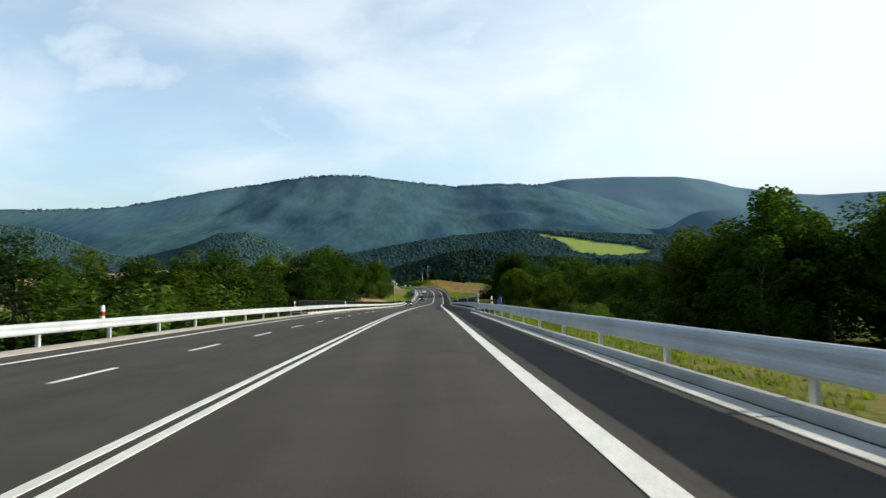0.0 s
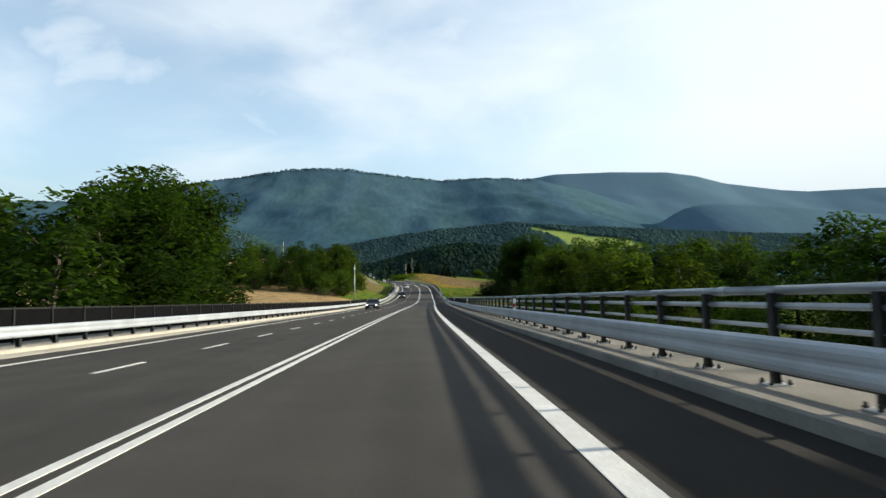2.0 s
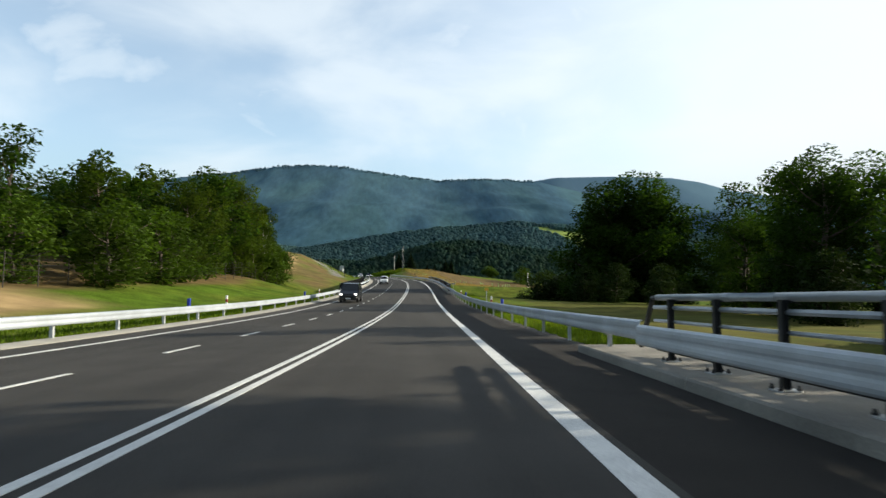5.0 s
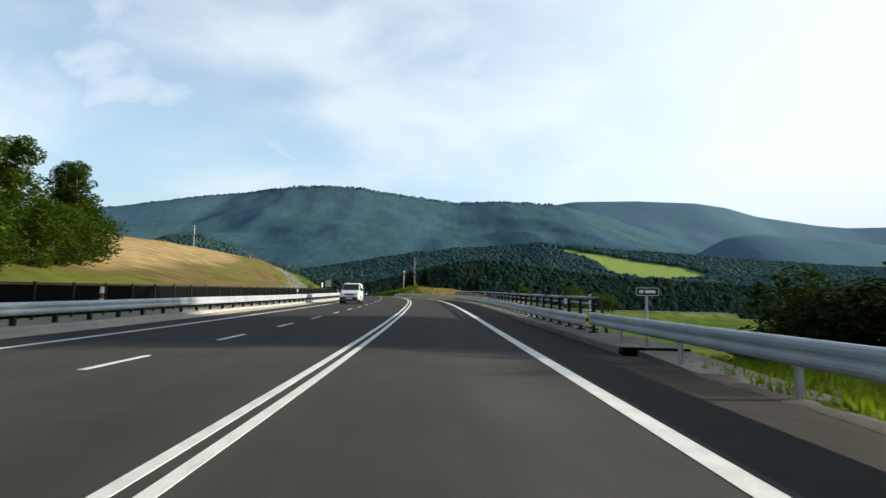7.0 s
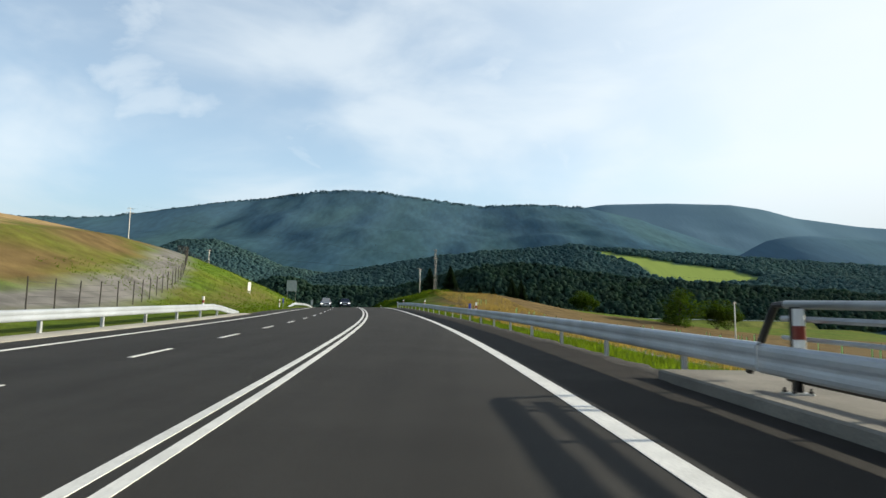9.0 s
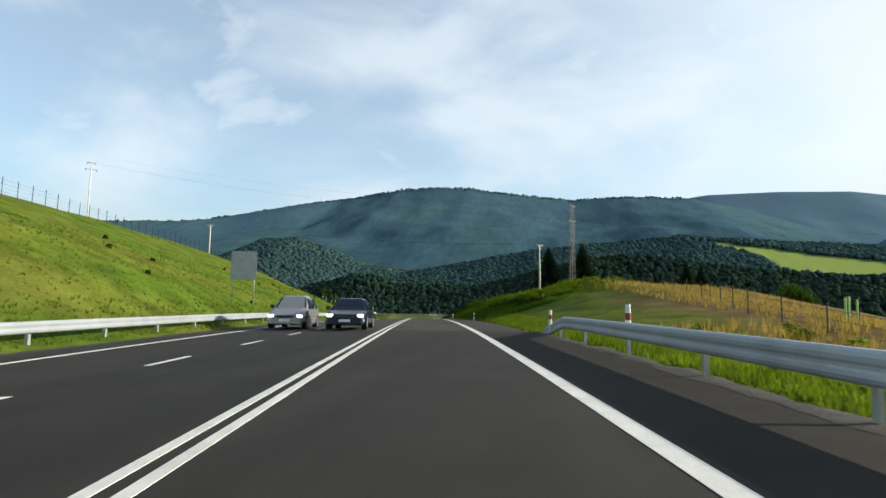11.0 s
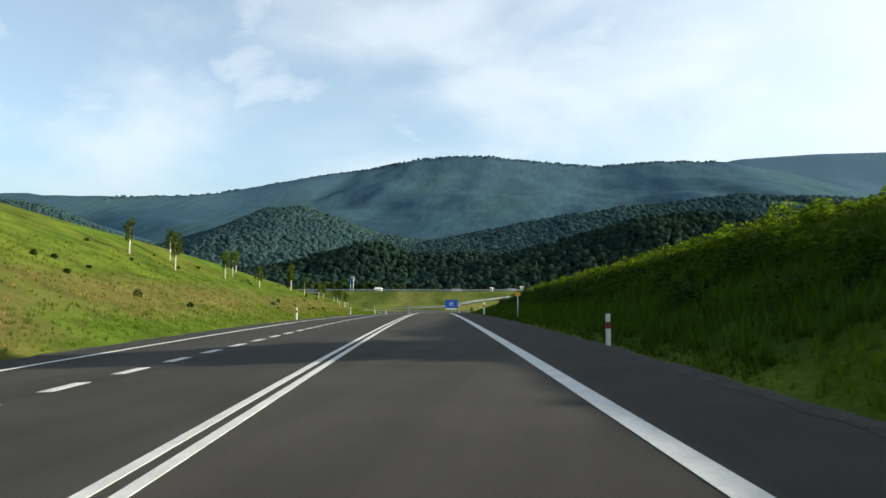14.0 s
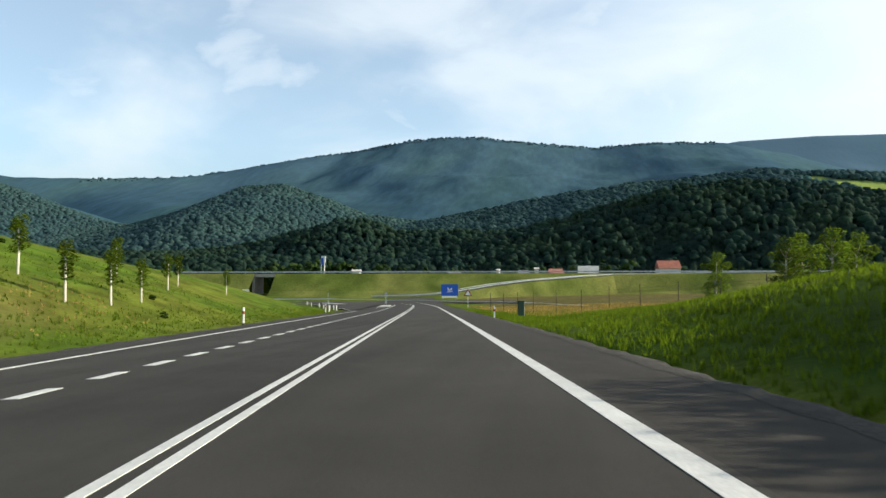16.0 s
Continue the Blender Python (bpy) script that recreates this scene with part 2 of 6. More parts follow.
TUBE_GREEN = material("green_tree_tube", (0.28, 0.50, 0.16), rough=0.5, vary=0.1, scale=5)
WOOD_POST = material("dark_fence_post", (0.026, 0.022, 0.018), rough=0.85, vary=0.25, scale=6)

# ---------------------------------------------------------------- the road's line
# heading (degrees), climb (per cent) and cross fall (per cent), every 25 m from -25 m
HEAD = [-0.69, -0.0, 0.69, 1.06, 1.14, 1.1, 1.53, 1.95, 2.23, 2.37, 1.84, 1.46, 1.6, 0.87, -0.23, -2.58, -5.28, -7.99, -9.49, -9.75, -10.13, -10.97, -11.59, -11.25, -11.02, -10.99, -10.94, -11.01, -11.21, -11.41, -11.61, -11.81, -12.01, -12.21, -12.41, -12.6, -12.8]
GRADE = [-0.92, -1.19, -1.45, -2.08, -2.3, -2.55, -2.37, -2.21, -1.96, -1.53, -0.54, 1.14, 3.0, 3.87, 3.97, 3.57, 3.0, 3.3, 2.88, 1.7, 0.71, -0.15, -0.28, -1.11, -2.03, -2.9, -3.56, -3.86, -3.84, -3.53, -3.04, -2.46, -1.84, -1.23, -0.62, -0.02, 0.57]
CROSS = [-0.9, -0.96, -1.0, -0.95, -1.2, -0.9, -0.75, -0.3, -0.4, -0.86, -1.69, -2.39, -2.3, -2.51, -1.75, -1.5, -1.82, -1.91, -0.19, 0.14, -0.2, 0.38, 1.07, 1.08, 0.5, 0.68, 0.28, -0.12, -0.13, -0.1, -0.08, -0.06, -0.05, -0.04, -0.03, -0.03, -0.03]
KNOT = np.arange(-25, 876, 25.0)
S_AXIS = np.arange(-100, 1301, 1.0)
_psi = np.radians(np.interp(S_AXIS, KNOT, HEAD))
_x, _y, _z = np.cumsum(np.sin(_psi)), np.cumsum(np.cos(_psi)), np.cumsum(np.interp(S_AXIS, KNOT, GRADE) / 100)
_i0 = 100
_x, _y, _z = _x - _x[_i0], _y - _y[_i0], _z - _z[_i0]
LEFT_EDGE = -6.78         # the far edge line
CROWN = 0.0287            # fall of the far lanes


def axis(s):
    return (float(np.interp(s, S_AXIS, _x)), float(np.interp(s, S_AXIS, _y)), float(np.interp(s, S_AXIS, _z)), float(np.interp(s, S_AXIS, _psi)))


def lift(s, d):
    """Height of the paved surface at the side distance d, above the road's line."""
    d = max(-9.5, min(7.5, d))
    return float(np.interp(s, KNOT, CROSS)) / 100 * d + (CROWN * d if d < 0 else 0.0)


def at(s, d, h=0.0):
    x, y, z, a = axis(s)
    return Vector((x + math.cos(a) * d, y - math.sin(a) * d, z + lift(s, d) + h))


def stand(s, d, h=0.0, turn=0.0):
    """The pose of a thing beside the road: x to the right, y along the road."""
    return Matrix.Translation(at(s, d, h)) @ Matrix.Rotation(-axis(s)[3] + radians(turn), 4, "Z")


# ---------------------------------------------------------------- mesh helpers


class Shape:
    """Collects vertices and faces of one mesh."""

    def __init__(self):
        self.v, self.f = [], []

    def quad(self, a, b, c, d):
        k = len(self.v)
        self.v += [tuple(a), tuple(b), tuple(c), tuple(d)]
        self.f.append((k, k + 1, k + 2, k + 3))

    def box(self, cx, cy, cz, sx, sy, sz, m=None, taper=1.0, bevel=0.0):
        """A box about a centre; taper narrows its top; bevel cuts its upright edges."""
        k = len(self.v)
        hx, hy, hz = sx / 2, sy / 2, sz / 2
        if bevel:
            ring = [(hx - bevel, -hy), (hx, -hy + bevel), (hx, hy - bevel), (hx - bevel, hy), (-hx + bevel, hy), (-hx, hy - bevel), (-hx, -hy + bevel), (-hx + bevel, -hy)]
        else:
            ring = [(hx, -hy), (hx, hy), (-hx, hy), (-hx, -hy)]
        n = len(ring)
        for z, t in ((-hz, 1.0), (hz, taper)):
            for x, y in ring:
                p = Vector((cx + x * t, cy + y * t, cz + z))
                self.v.append(tuple(m @ p if m else p))
        self.f += [(k + i, k + (i + 1) % n, k + n + (i + 1) % n, k + n + i) for i in range(n)]
        self.f += [tuple(k + n + i for i in range(n)), tuple(k + n - 1 - i for i in range(n))]
        return self

    def tube(self, pts, radii, n=8, cap=True):
        """A round tube along points."""
        k = len(self.v)
        pts = [Vector(p) for p in pts]
        if isinstance(radii, (int, float)):
            radii = [radii] * len(pts)
        for i, p in enumerate(pts):
            t = (pts[min(i + 1, len(pts) - 1)] - pts[max(i - 1, 0)]).normalized()
            u = t.cross(Vector((0, 0, 1)) if abs(t.z) < 0.9 else Vector((1, 0, 0))).normalized()
            w = t.cross(u)
            for j in range(n):
                a = 2 * math.pi * j / n
                self.v.append(tuple(p + (u * math.cos(a) + w * math.sin(a)) * radii[i]))
        for i in range(len(pts) - 1):
            for j in range(n):
                a, b = k + i * n + j, k + i * n + (j + 1) % n
                self.f.append((a, a + n, b + n, b))
        if cap:
            e = k + (len(pts) - 1) * n
            self.f += [tuple(k + j for j in range(n)), tuple(e + n - 1 - j for j in range(n))]
        return self

    def sweep(self, profile, s0, s1, step=4.0, closed=False, fade=None):
        """A cross-section (d, h) carried along the road; fade(s) moves it by (d, h)."""
        k, m = len(self.v), len(profile)
        n = max(1, int(round((s1 - s0) / step)))
        for i in range(n + 1):
            s = s0 + (s1 - s0) * i / n
            dd, dh = fade(s) if fade else (0.0, 0.0)
            for d, h in profile:
                self.v.append(tuple(at(s, d + dd, h + dh)))
        for i in range(n):
            for j in range(m if closed else m - 1):
                a, b = k + i * m + j, k + i * m + (j + 1) % m
                self.f.append((a, a + m, b + m, b))
        if closed:
            e = k + n * m
            self.f += [tuple(k + j for j in range(m)), tuple(e + m - 1 - j for j in range(m))]
        return self

    def mesh(self, name, mat, smooth=False):
        me = bpy.data.meshes.new(name)
        me.from_pydata(self.v, [], self.f)
        me.materials.append(mat)
        if smooth:
            me.polygons.foreach_set("use_smooth", [True] * len(me.polygons))
        me.update()
        return me


def part(name, shape, mat, parent, label="", smooth=False, m=None):
    """One mesh object under a thing or a part."""
    me = shape if isinstance(shape, bpy.types.Mesh) else shape.mesh(name, mat, smooth)
    ob = new(name, me)
    ob.parent = parent
    if m is not None:
        ob.matrix_basis = m
    if label:
        ob["label"] = label
    return ob


def thing(name, label, category, m=None, group="", kind=""):
    """An empty at the base of a thing, to carry its parts."""
    ob = new(name)
    ob.empty_display_size = 0.2
    if m is not None:
        ob.matrix_basis = m
    return tagged(ob, label, category, group, kind)


def whole(name, shape, mat, label, category, kind="", smooth=False, m=None, group=""):
    """A thing of one mesh."""
    ob = new(name, shape if isinstance(shape, bpy.types.Mesh) else shape.mesh(name, mat, smooth))
    if m is not None:
        ob.matrix_basis = m
    return tagged(ob, label, category, group, kind)


BRIDGES = ((56.0, 209.0), (280.5, 359.5))

# ---------------------------------------------------------------- lie of the land
RIGHT_D = (6.6, 10, 15, 20, 35, 60, 120, 300)
RIGHT_H = {-60: (-.05, -.2, -1.6, -3, -4.5, -5, -6, -8), 52: (-.05, -.3, -2, -4, -5.5, -5.5, -6, -8), 64: (-4, -5.5, -7, -7, -7, -6, -6, -8),
           198: (-4, -4.5, -5, -5, -4.5, -4, -6, -8), 209: (-.1, -.3, -1, -1.6, -2, -2.5, -4, -8), 225: (-.05, -.1, -.5, -.7, -.9, -1.2, -3, -8),
           287: (-.05, -.2, -.6, -.9, -1.2, -2, -5, -9), 295: (-3, -4.5, -6, -7, -8, -8, -9, -11), 350: (-3, -4, -4.5, -4.5, -4, -4, -6, -11),
           361: (-.1, -.5, -1.2, -1.5, -1.7, -2, -4, -10), 385: (-.05, -.5, -1.1, -1.5, -2.2, -3.4, -6, -12), 415: (-.05, -.5, -1.1, -1.6, -2.8, -4.4, -7, -12),
           440: (-.05, -.3, -.3, -.4, -2.2, -5.0, -8, -13), 465: (-.05, .4, 1.4, 1.8, .0, -4.0, -8, -13), 490: (-.1, 1.1, 3.0, 4.4, 3.8, -.5, -6, -12),
           515: (-.1, 1.1, 2.9, 4.5, 4.9, 1.2, -5.0, -12), 538: (-.1, 1.3, 3.4, 4.9, 5.6, 2.6, -3.0, -11), 560: (-.1, 1.5, 3.9, 5.1, 6.8, 4.4, -.8, -10), 577: (-.1, 1.3, 3.3, 4.4, 5.8, 4.5, -.6, -9),
           600: (-.1, 1.1, 3.0, 4.1, 5.2, 4.2, 0, -8), 622: (-.1, .8, 2.6, 3.7, 3.8, 2.6, 0, -6), 640: (-.1, .0, .9, 1.8, 1.8, 1.3, 0, -4), 662: (-.1, -.25, -.15, .1, .3, .2, .2, -1), 685: (-.1, -.3, -.3, -.2, .2, .4, .6, 0),
           720: (-.1, -.3, -.4, -.3, .2, .5, .8, 0), 900: (-.1, -.3, -.3, -.3, .0, .4, .8, 0)}
LEFT_D = (8.4, 11, 15, 20, 30, 45, 80, 150, 300)
LEFT_H = {-60: (-.05, -.5, -2.2, -3.5, -4.5, -5, -5, -6, -8), 48: (-.05, -.6, -2.5, -4, -5, -5, -5, -6, -8), 62: (-4, -5, -6.5, -7, -7, -6, -4, -5, -8),
          120: (-3.5, -4.5, -5, -5, -4.5, -3, -2, -3, -8), 155: (-2, -1.8, -1.2, -.7, -.2, .3, 1.2, 1, -5), 198: (-1, -.4, .2, .5, .9, 1.4, 2.2, 2, -4),
          210: (-.05, .0, .3, .8, 1.6, 2.2, 3, 3, -3), 240: (-.05, .05, .6, 1.7, 3.2, 4.2, 5.5, 6, 0), 278: (-.05, .05, .8, 2.0, 4.0, 5.2, 7, 8, 2),
          290: (-2, -1.8, -.6, .8, 3.0, 5, 8, 9, 3), 345: (-2, -1.2, .0, 1.6, 4.4, 7.4, 10.5, 12, 6), 360: (-.05, .05, .2, 1.4, 4.7, 8.0, 11, 12.5, 7), 386: (-.05, .0, .2, 1.5, 5.2, 8.9, 11.8, 13, 7),
          400: (-.05, .05, .4, 2.4, 6.4, 10.0, 12.8, 13.5, 7), 415: (-.05, .2, 1.3, 3.1, 7.6, 10.4, 12.6, 14, 7), 430: (-.05, .4, 2.0, 4.3, 8.5, 11.0, 13.0, 14.5, 7), 450: (-.05, .6, 2.8, 5.3, 8.8, 11.9, 14, 15, 7),
          480: (-.05, .8, 2.7, 4.9, 9.0, 13.0, 15.8, 16, 8), 540: (-.1, .8, 2.6, 4.8, 9.2, 14.2, 17.5, 17, 8), 575: (-.1, .7, 2.2, 4.0, 8.0, 12.5, 16, 16, 8),
          600: (-.1, .5, 1.9, 3.8, 8.2, 12.4, 15, 15, 8), 640: (-.1, .4, 1.9, 3.5, 7.0, 9.4, 11, 10, 5), 672: (-.1, .2, 1.4, 3.0, 5.6, 6.8, 7.2, 6, 3), 690: (-.1, .05, .8, 2.3, 4.8, 5.8, 6.2, 5, 2), 707: (-.1, -.25, -.2, .2, 1.8, 3.4, 4.5, 4, 2),
          735: (-.1, -.3, -.3, -.3, -.2, .5, 1.5, 2, 1), 900: (-.1, -.3, -.3, -.3, .0, .4, .6, .5, 0)}


def table(tab, cols, s, d):
    ks = sorted(tab)
    s = max(ks[0], min(ks[-1], s))
    i = max(j for j in range(len(ks)) if ks[j] <= s)
    i = min(i, len(ks) - 2)
    u = (s - ks[i]) / (ks[i + 1] - ks[i])
    a, b = np.interp(d, cols, tab[ks[i]]), np.interp(d, cols, tab[ks[i + 1]])
    return float(a * (1 - u) + b * u)


def land(s, d):
    """Height of the ground above the paved surface's edge."""
    if d >= 6.6:
        h = table(RIGHT_H, RIGHT_D, s, d)
    elif d <= -8.4:
        h = table(LEFT_H, LEFT_D, s, -d)
    else:
        u = (d + 8.4) / 15.0
        h = table(LEFT_H, LEFT_D, s, 8.4) * (1 - u) + table(RIGHT_H, RIGHT_D, s, 6.6) * u - 0.2
    far = min(1.0, max(0.0, (abs(d) - 9) / 8))
    return h + far * (noise.noise(Vector((s * 0.09, d * 0.13, 1.7))) * 0.26 + noise.noise(Vector((s * 0.3, d * 0.4, 5.1))) * (0.10 if abs(d) < 24 else 0.03))


def on_land(s, d, sink=0.0):
    return at(s, d, land(s, d) - sink)


def land_pose(s, d, turn=0.0, size=1.0, sink=0.05):
    return Matrix.Translation(on_land(s, d, sink)) @ Matrix.Rotation(radians(turn), 4, "Z") @ Matrix.Scale(size, 4)

# ---------------------------------------------------------------- ground
PATH_S = (376, 392, 410, 428, 446, 462, 478, 500, 530)
PATH_D = (-17.8, -17.9, -19.8, -23.3, -27.4, -32.0, -38, -47, -60)


def smooth_in(v, a, b):
    u = min(1.0, max(0.0, (v - a) / (b - a)))
    return u * u * (3 - 2 * u)


def cover(s, d):
    """What grows where: dry grass, ripe wheat, gravel (0 to 1 each), and the right bank's painted shade."""
    j = noise.noise(Vector((s * 0.12, d * 0.16, 3.0))) * 3.0
    dry = wheat = gravel = 0.0
    if d < -12:
        e = -d + j
        wheat = max(smooth_in(s, 150, 156) * (1 - smooth_in(s, 226, 232)) * smooth_in(e, 14, 16),
                    smooth_in(s, 318, 325) * (1 - smooth_in(s, 462, 470)) * smooth_in(e, 29 + (s - 374) * 0.08, 30.4 + (s - 374) * 0.08))
        bank = smooth_in(s, 372, 384)
        path_d = -float(np.interp(s, PATH_S, PATH_D))
        inner = (1 - bank) * 13 + bank * (path_d + 1.5)
        dry = smooth_in(s, 296, 312) * (1 - smooth_in(s, 470, 500)) * smooth_in(e, inner, inner + 3)
        dry *= min(1.0, max(.35, .80 + 1.1 * noise.noise(Vector((s * .06, d * .16, 9.0)))))
        dry = max(dry, smooth_in(s, 208, 216) * (1 - smooth_in(s, 285, 292)) * smooth_in(e, 19, 21.5))
        gravel = 1 - smooth_in(abs(-d - path_d), 1.3, 2.7) if 374 < s < 530 else 0.0
    if d < -9:
        dry = max(dry, (0.50 + 0.16 * j) * smooth_in(s, 535, 560) * (1 - smooth_in(s, 625, 645)) * smooth_in(-d + j, 10, 12.5) * (1 - smooth_in(-d + j, 15, 19)))
        dry = max(dry, (0.45 + 0.12 * j) * smooth_in(s, 396, 408) * (1 - smooth_in(s, 440, 456)) * smooth_in(-d + j, 10.5, 12.5) * (1 - smooth_in(-d + j, 15, 19)))
    if d > 5.8 and s < 57:
        dry = 0.5
    if d > 9:
        dry = max(dry, smooth_in(s - max(0.0, d - 22) * 0.9, 358, 366) * (1 - smooth_in(s, 500, 520)) * smooth_in(d + j, 14, 18) * (1 - 0.75 * smooth_in(s + d * 0.5, 472, 490) * (1 - smooth_in(d + j, 24, 30))))
        dry = max(dry, 0.7 * smooth_in(s, 655, 670) * smooth_in(d + j, 12, 18))
        dry = max(dry, 0.45 * smooth_in(s, 212, 220) * (1 - smooth_in(s, 282, 287)) * smooth_in(d + j, 13, 17))
        gravel = 1.0 if 372 < s < 425 and 11.5 < d < 13.6 else gravel
    # tall weeds on the right bank; their mask also carries its shade
    shade_cover = smooth_in(s, 478, 500) * (1 - smooth_in(s, 616, 632)) * smooth_in(d + j * 0.3, 7.6 - 1.3 * smooth_in(s, 540, 552), 9.0 - 1.3 * smooth_in(s, 540, 552)) * (1 - smooth_in(d + j * 0.5, 11, 14)) * (1 - 0.6 * smooth_in(s, 514, 522) * (1 - smooth_in(s, 540, 550))) if d > 6 else 0.0
    return dry, wheat, gravel, shade_cover


def ground_material():
    m = material("meadow", (0.070, 0.118, 0.012), rough=0.95, vary=0.38, scale=0.5, fine=0.25, fine_scale=7, bump=0.7, bump_scale=4,
                 second=(0.104, 0.124, 0.018), second_scale=0.10, spec=0.03)
    n, l = m.node_tree.nodes, m.node_tree.links
    b = n["Principled BSDF"]
    col = b.inputs["Base Color"].links[0].from_socket
    no = n.new("ShaderNodeTexNoise")
    no.inputs["Scale"].default_value, no.inputs["Detail"].default_value = 0.42, 8
    vr = n.new("ShaderNodeMapRange")
    vr.inputs["From Min"].default_value, vr.inputs["From Max"].default_value = 0.3, 0.7
    vr.inputs["To Min"].default_value, vr.inputs["To Max"].default_value = 0.62, 1.32
    geo = n.new("ShaderNodeNewGeometry")
    l.new(geo.outputs["Position"], no.inputs["Vector"])
    l.new(no.outputs["Fac"], vr.inputs["Value"])
    # first entry paints the right bank's shade into the meadow colour
    for name, c in (("shade_cover", (0.026, 0.058, 0.008)), ("dry", (0.136, 0.097, 0.043)), ("wheat", (0.325, 0.230, 0.112)), ("gravel", (0.17, 0.165, 0.155))):
        a = n.new("ShaderNodeAttribute")
        a.attribute_name = name
        mx, tone = n.new("ShaderNodeMixRGB"), n.new("ShaderNodeMixRGB")
        tone.blend_type, tone.inputs[0].default_value = "MULTIPLY", 1.0
        tone.inputs[1].default_value = (*c, 1)
        l.new(vr.outputs[0], tone.inputs[2])
        l.new(a.outputs["Fac"], mx.inputs[0])
        l.new(col, mx.inputs[1])
        l.new(tone.outputs[0], mx.inputs[2])
        col = mx.outputs[0]
    l.new(col, b.inputs["Base Color"])
    return m


GROUND = ground_material()
_near = [0, 2.5, 5.0, 5.6, 6.2, 6.8, 7.6, 8.4, 9.2, 10, 11, 12, 13, 14, 15, 16, 17, 18, 19, 20, 21.5, 23, 24.5, 26, 28, 30, 32, 34, 36, 39, 42, 45, 49, 54, 60, 68, 78, 90, 105, 125, 150, 190, 240, 300]
G_COLS = [-d for d in reversed(_near[1:])] + _near
G_ROWS = list(np.arange(-80, 902, 3.0))
gv, gf, g_dry, g_wheat, g_gravel, g_shade = [], [], [], [], [], []
for s in G_ROWS:
    s = float(s)
    for d in G_COLS:
        gv.append(tuple(on_land(s, d)))
        c = cover(s, d)
        g_dry.append(c[0]), g_wheat.append(c[1]), g_gravel.append(c[2]), g_shade.append(c[3])
nc = len(G_COLS)
for i in range(len(G_ROWS) - 1):
    for j in range(nc - 1):
        a = i * nc + j
        gf.append((a, a + 1, a + nc + 1, a + nc))
gm = bpy.data.meshes.new("ground")
gm.from_pydata(gv, [], gf)
for name, vals in (("dry", g_dry), ("wheat", g_wheat), ("gravel", g_gravel), ("shade_cover", g_shade)):
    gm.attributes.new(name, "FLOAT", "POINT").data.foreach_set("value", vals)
gm.polygons.foreach_set("use_smooth", [True] * len(gm.polygons))
gm.materials.append(GROUND)
tagged(new("ground", gm), "green and dry grassland with ripe wheat fields beside the road", "ground", kind="structure")

# ---------------------------------------------------------------- valley, hills and mountains
RIDGE_X = (-3600, -2600, -1900, -1563, -1281, -1144, -970, -850, -707, -600, -400, -280, -150, 50, 160, 375, 540, 650, 890, 1215, 1700, 2600, 3600)
RIDGE_Y = (1900, 2000, 2150, 2300, 2558, 2786, 2980, 3100, 3100, 3100, 3100, 3100, 3100, 3100, 3100, 3100, 3100, 3100, 3100, 3100, 3100, 3100, 3100)
RIDGE_Z = (320, 322, 322, 318, 353, 422, 500, 538, 558, 578, 585, 577, 558, 532, 518, 531, 527, 522, 465, 360, 250, 160, 120)
FAR_X = (-446, 334, 672, 930, 1301, 1671, 1861, 2046, 2421, 2609, 3060, 3600)
FAR_Z = (336, 540, 645, 693, 706, 702, 678, 629, 583, 572, 592, 604)
MID_X = (-900, -400, -200, 0, 223, 280, 388, 478, 534, 800, 1200, 2000, 3600)
MID_Z = (10, 35, 70, 106, 128, 125, 118, 114, 111, 98, 86, 76, 80)
NEAR_X = (-1300, -1100, -900, -820, -720, -660, -551, -478, -415, -345, -286, -203, -100, 20)
NEAR_Z = (195, 178, 149, 118, 84, 76, 103, 131, 134, 111, 85, 76, 60, 30)
FRONT_X = (-700, -361, -286, -215, -192, -169, -147, -103, -61, -20, 40, 120)
FRONT_Z = (30, 16, 20, 34, 42, 41, 31, 32, 30, 24, 20, 15)
SIDE_X = (-120, -58, -21, 16, 51, 86, 119, 173, 300, 480, 900)
SIDE_Z = (15, 28, 35, 46, 57, 59, 57, 48, 38, 30, 30)
EAST_X = (650, 820, 965, 1051, 1189, 1332, 1504, 1900, 2600, 3600)
EAST_Z = (0, 120, 229, 273, 286, 283, 267, 230, 200, 180)
VALLEY = -10.0


def ridge(xs, zs, x, y, y_top, y_foot, y_back, power):
    z = float(np.interp(x, xs, zs))
    u = (y - y_foot) / (y_top - y_foot) if y < y_top else 1 - 0.5 * (y - y_top) / (y_back - y_top)
    u = min(1.0, max(0.0, u))
    return VALLEY + (z - VALLEY) * (u ** power)


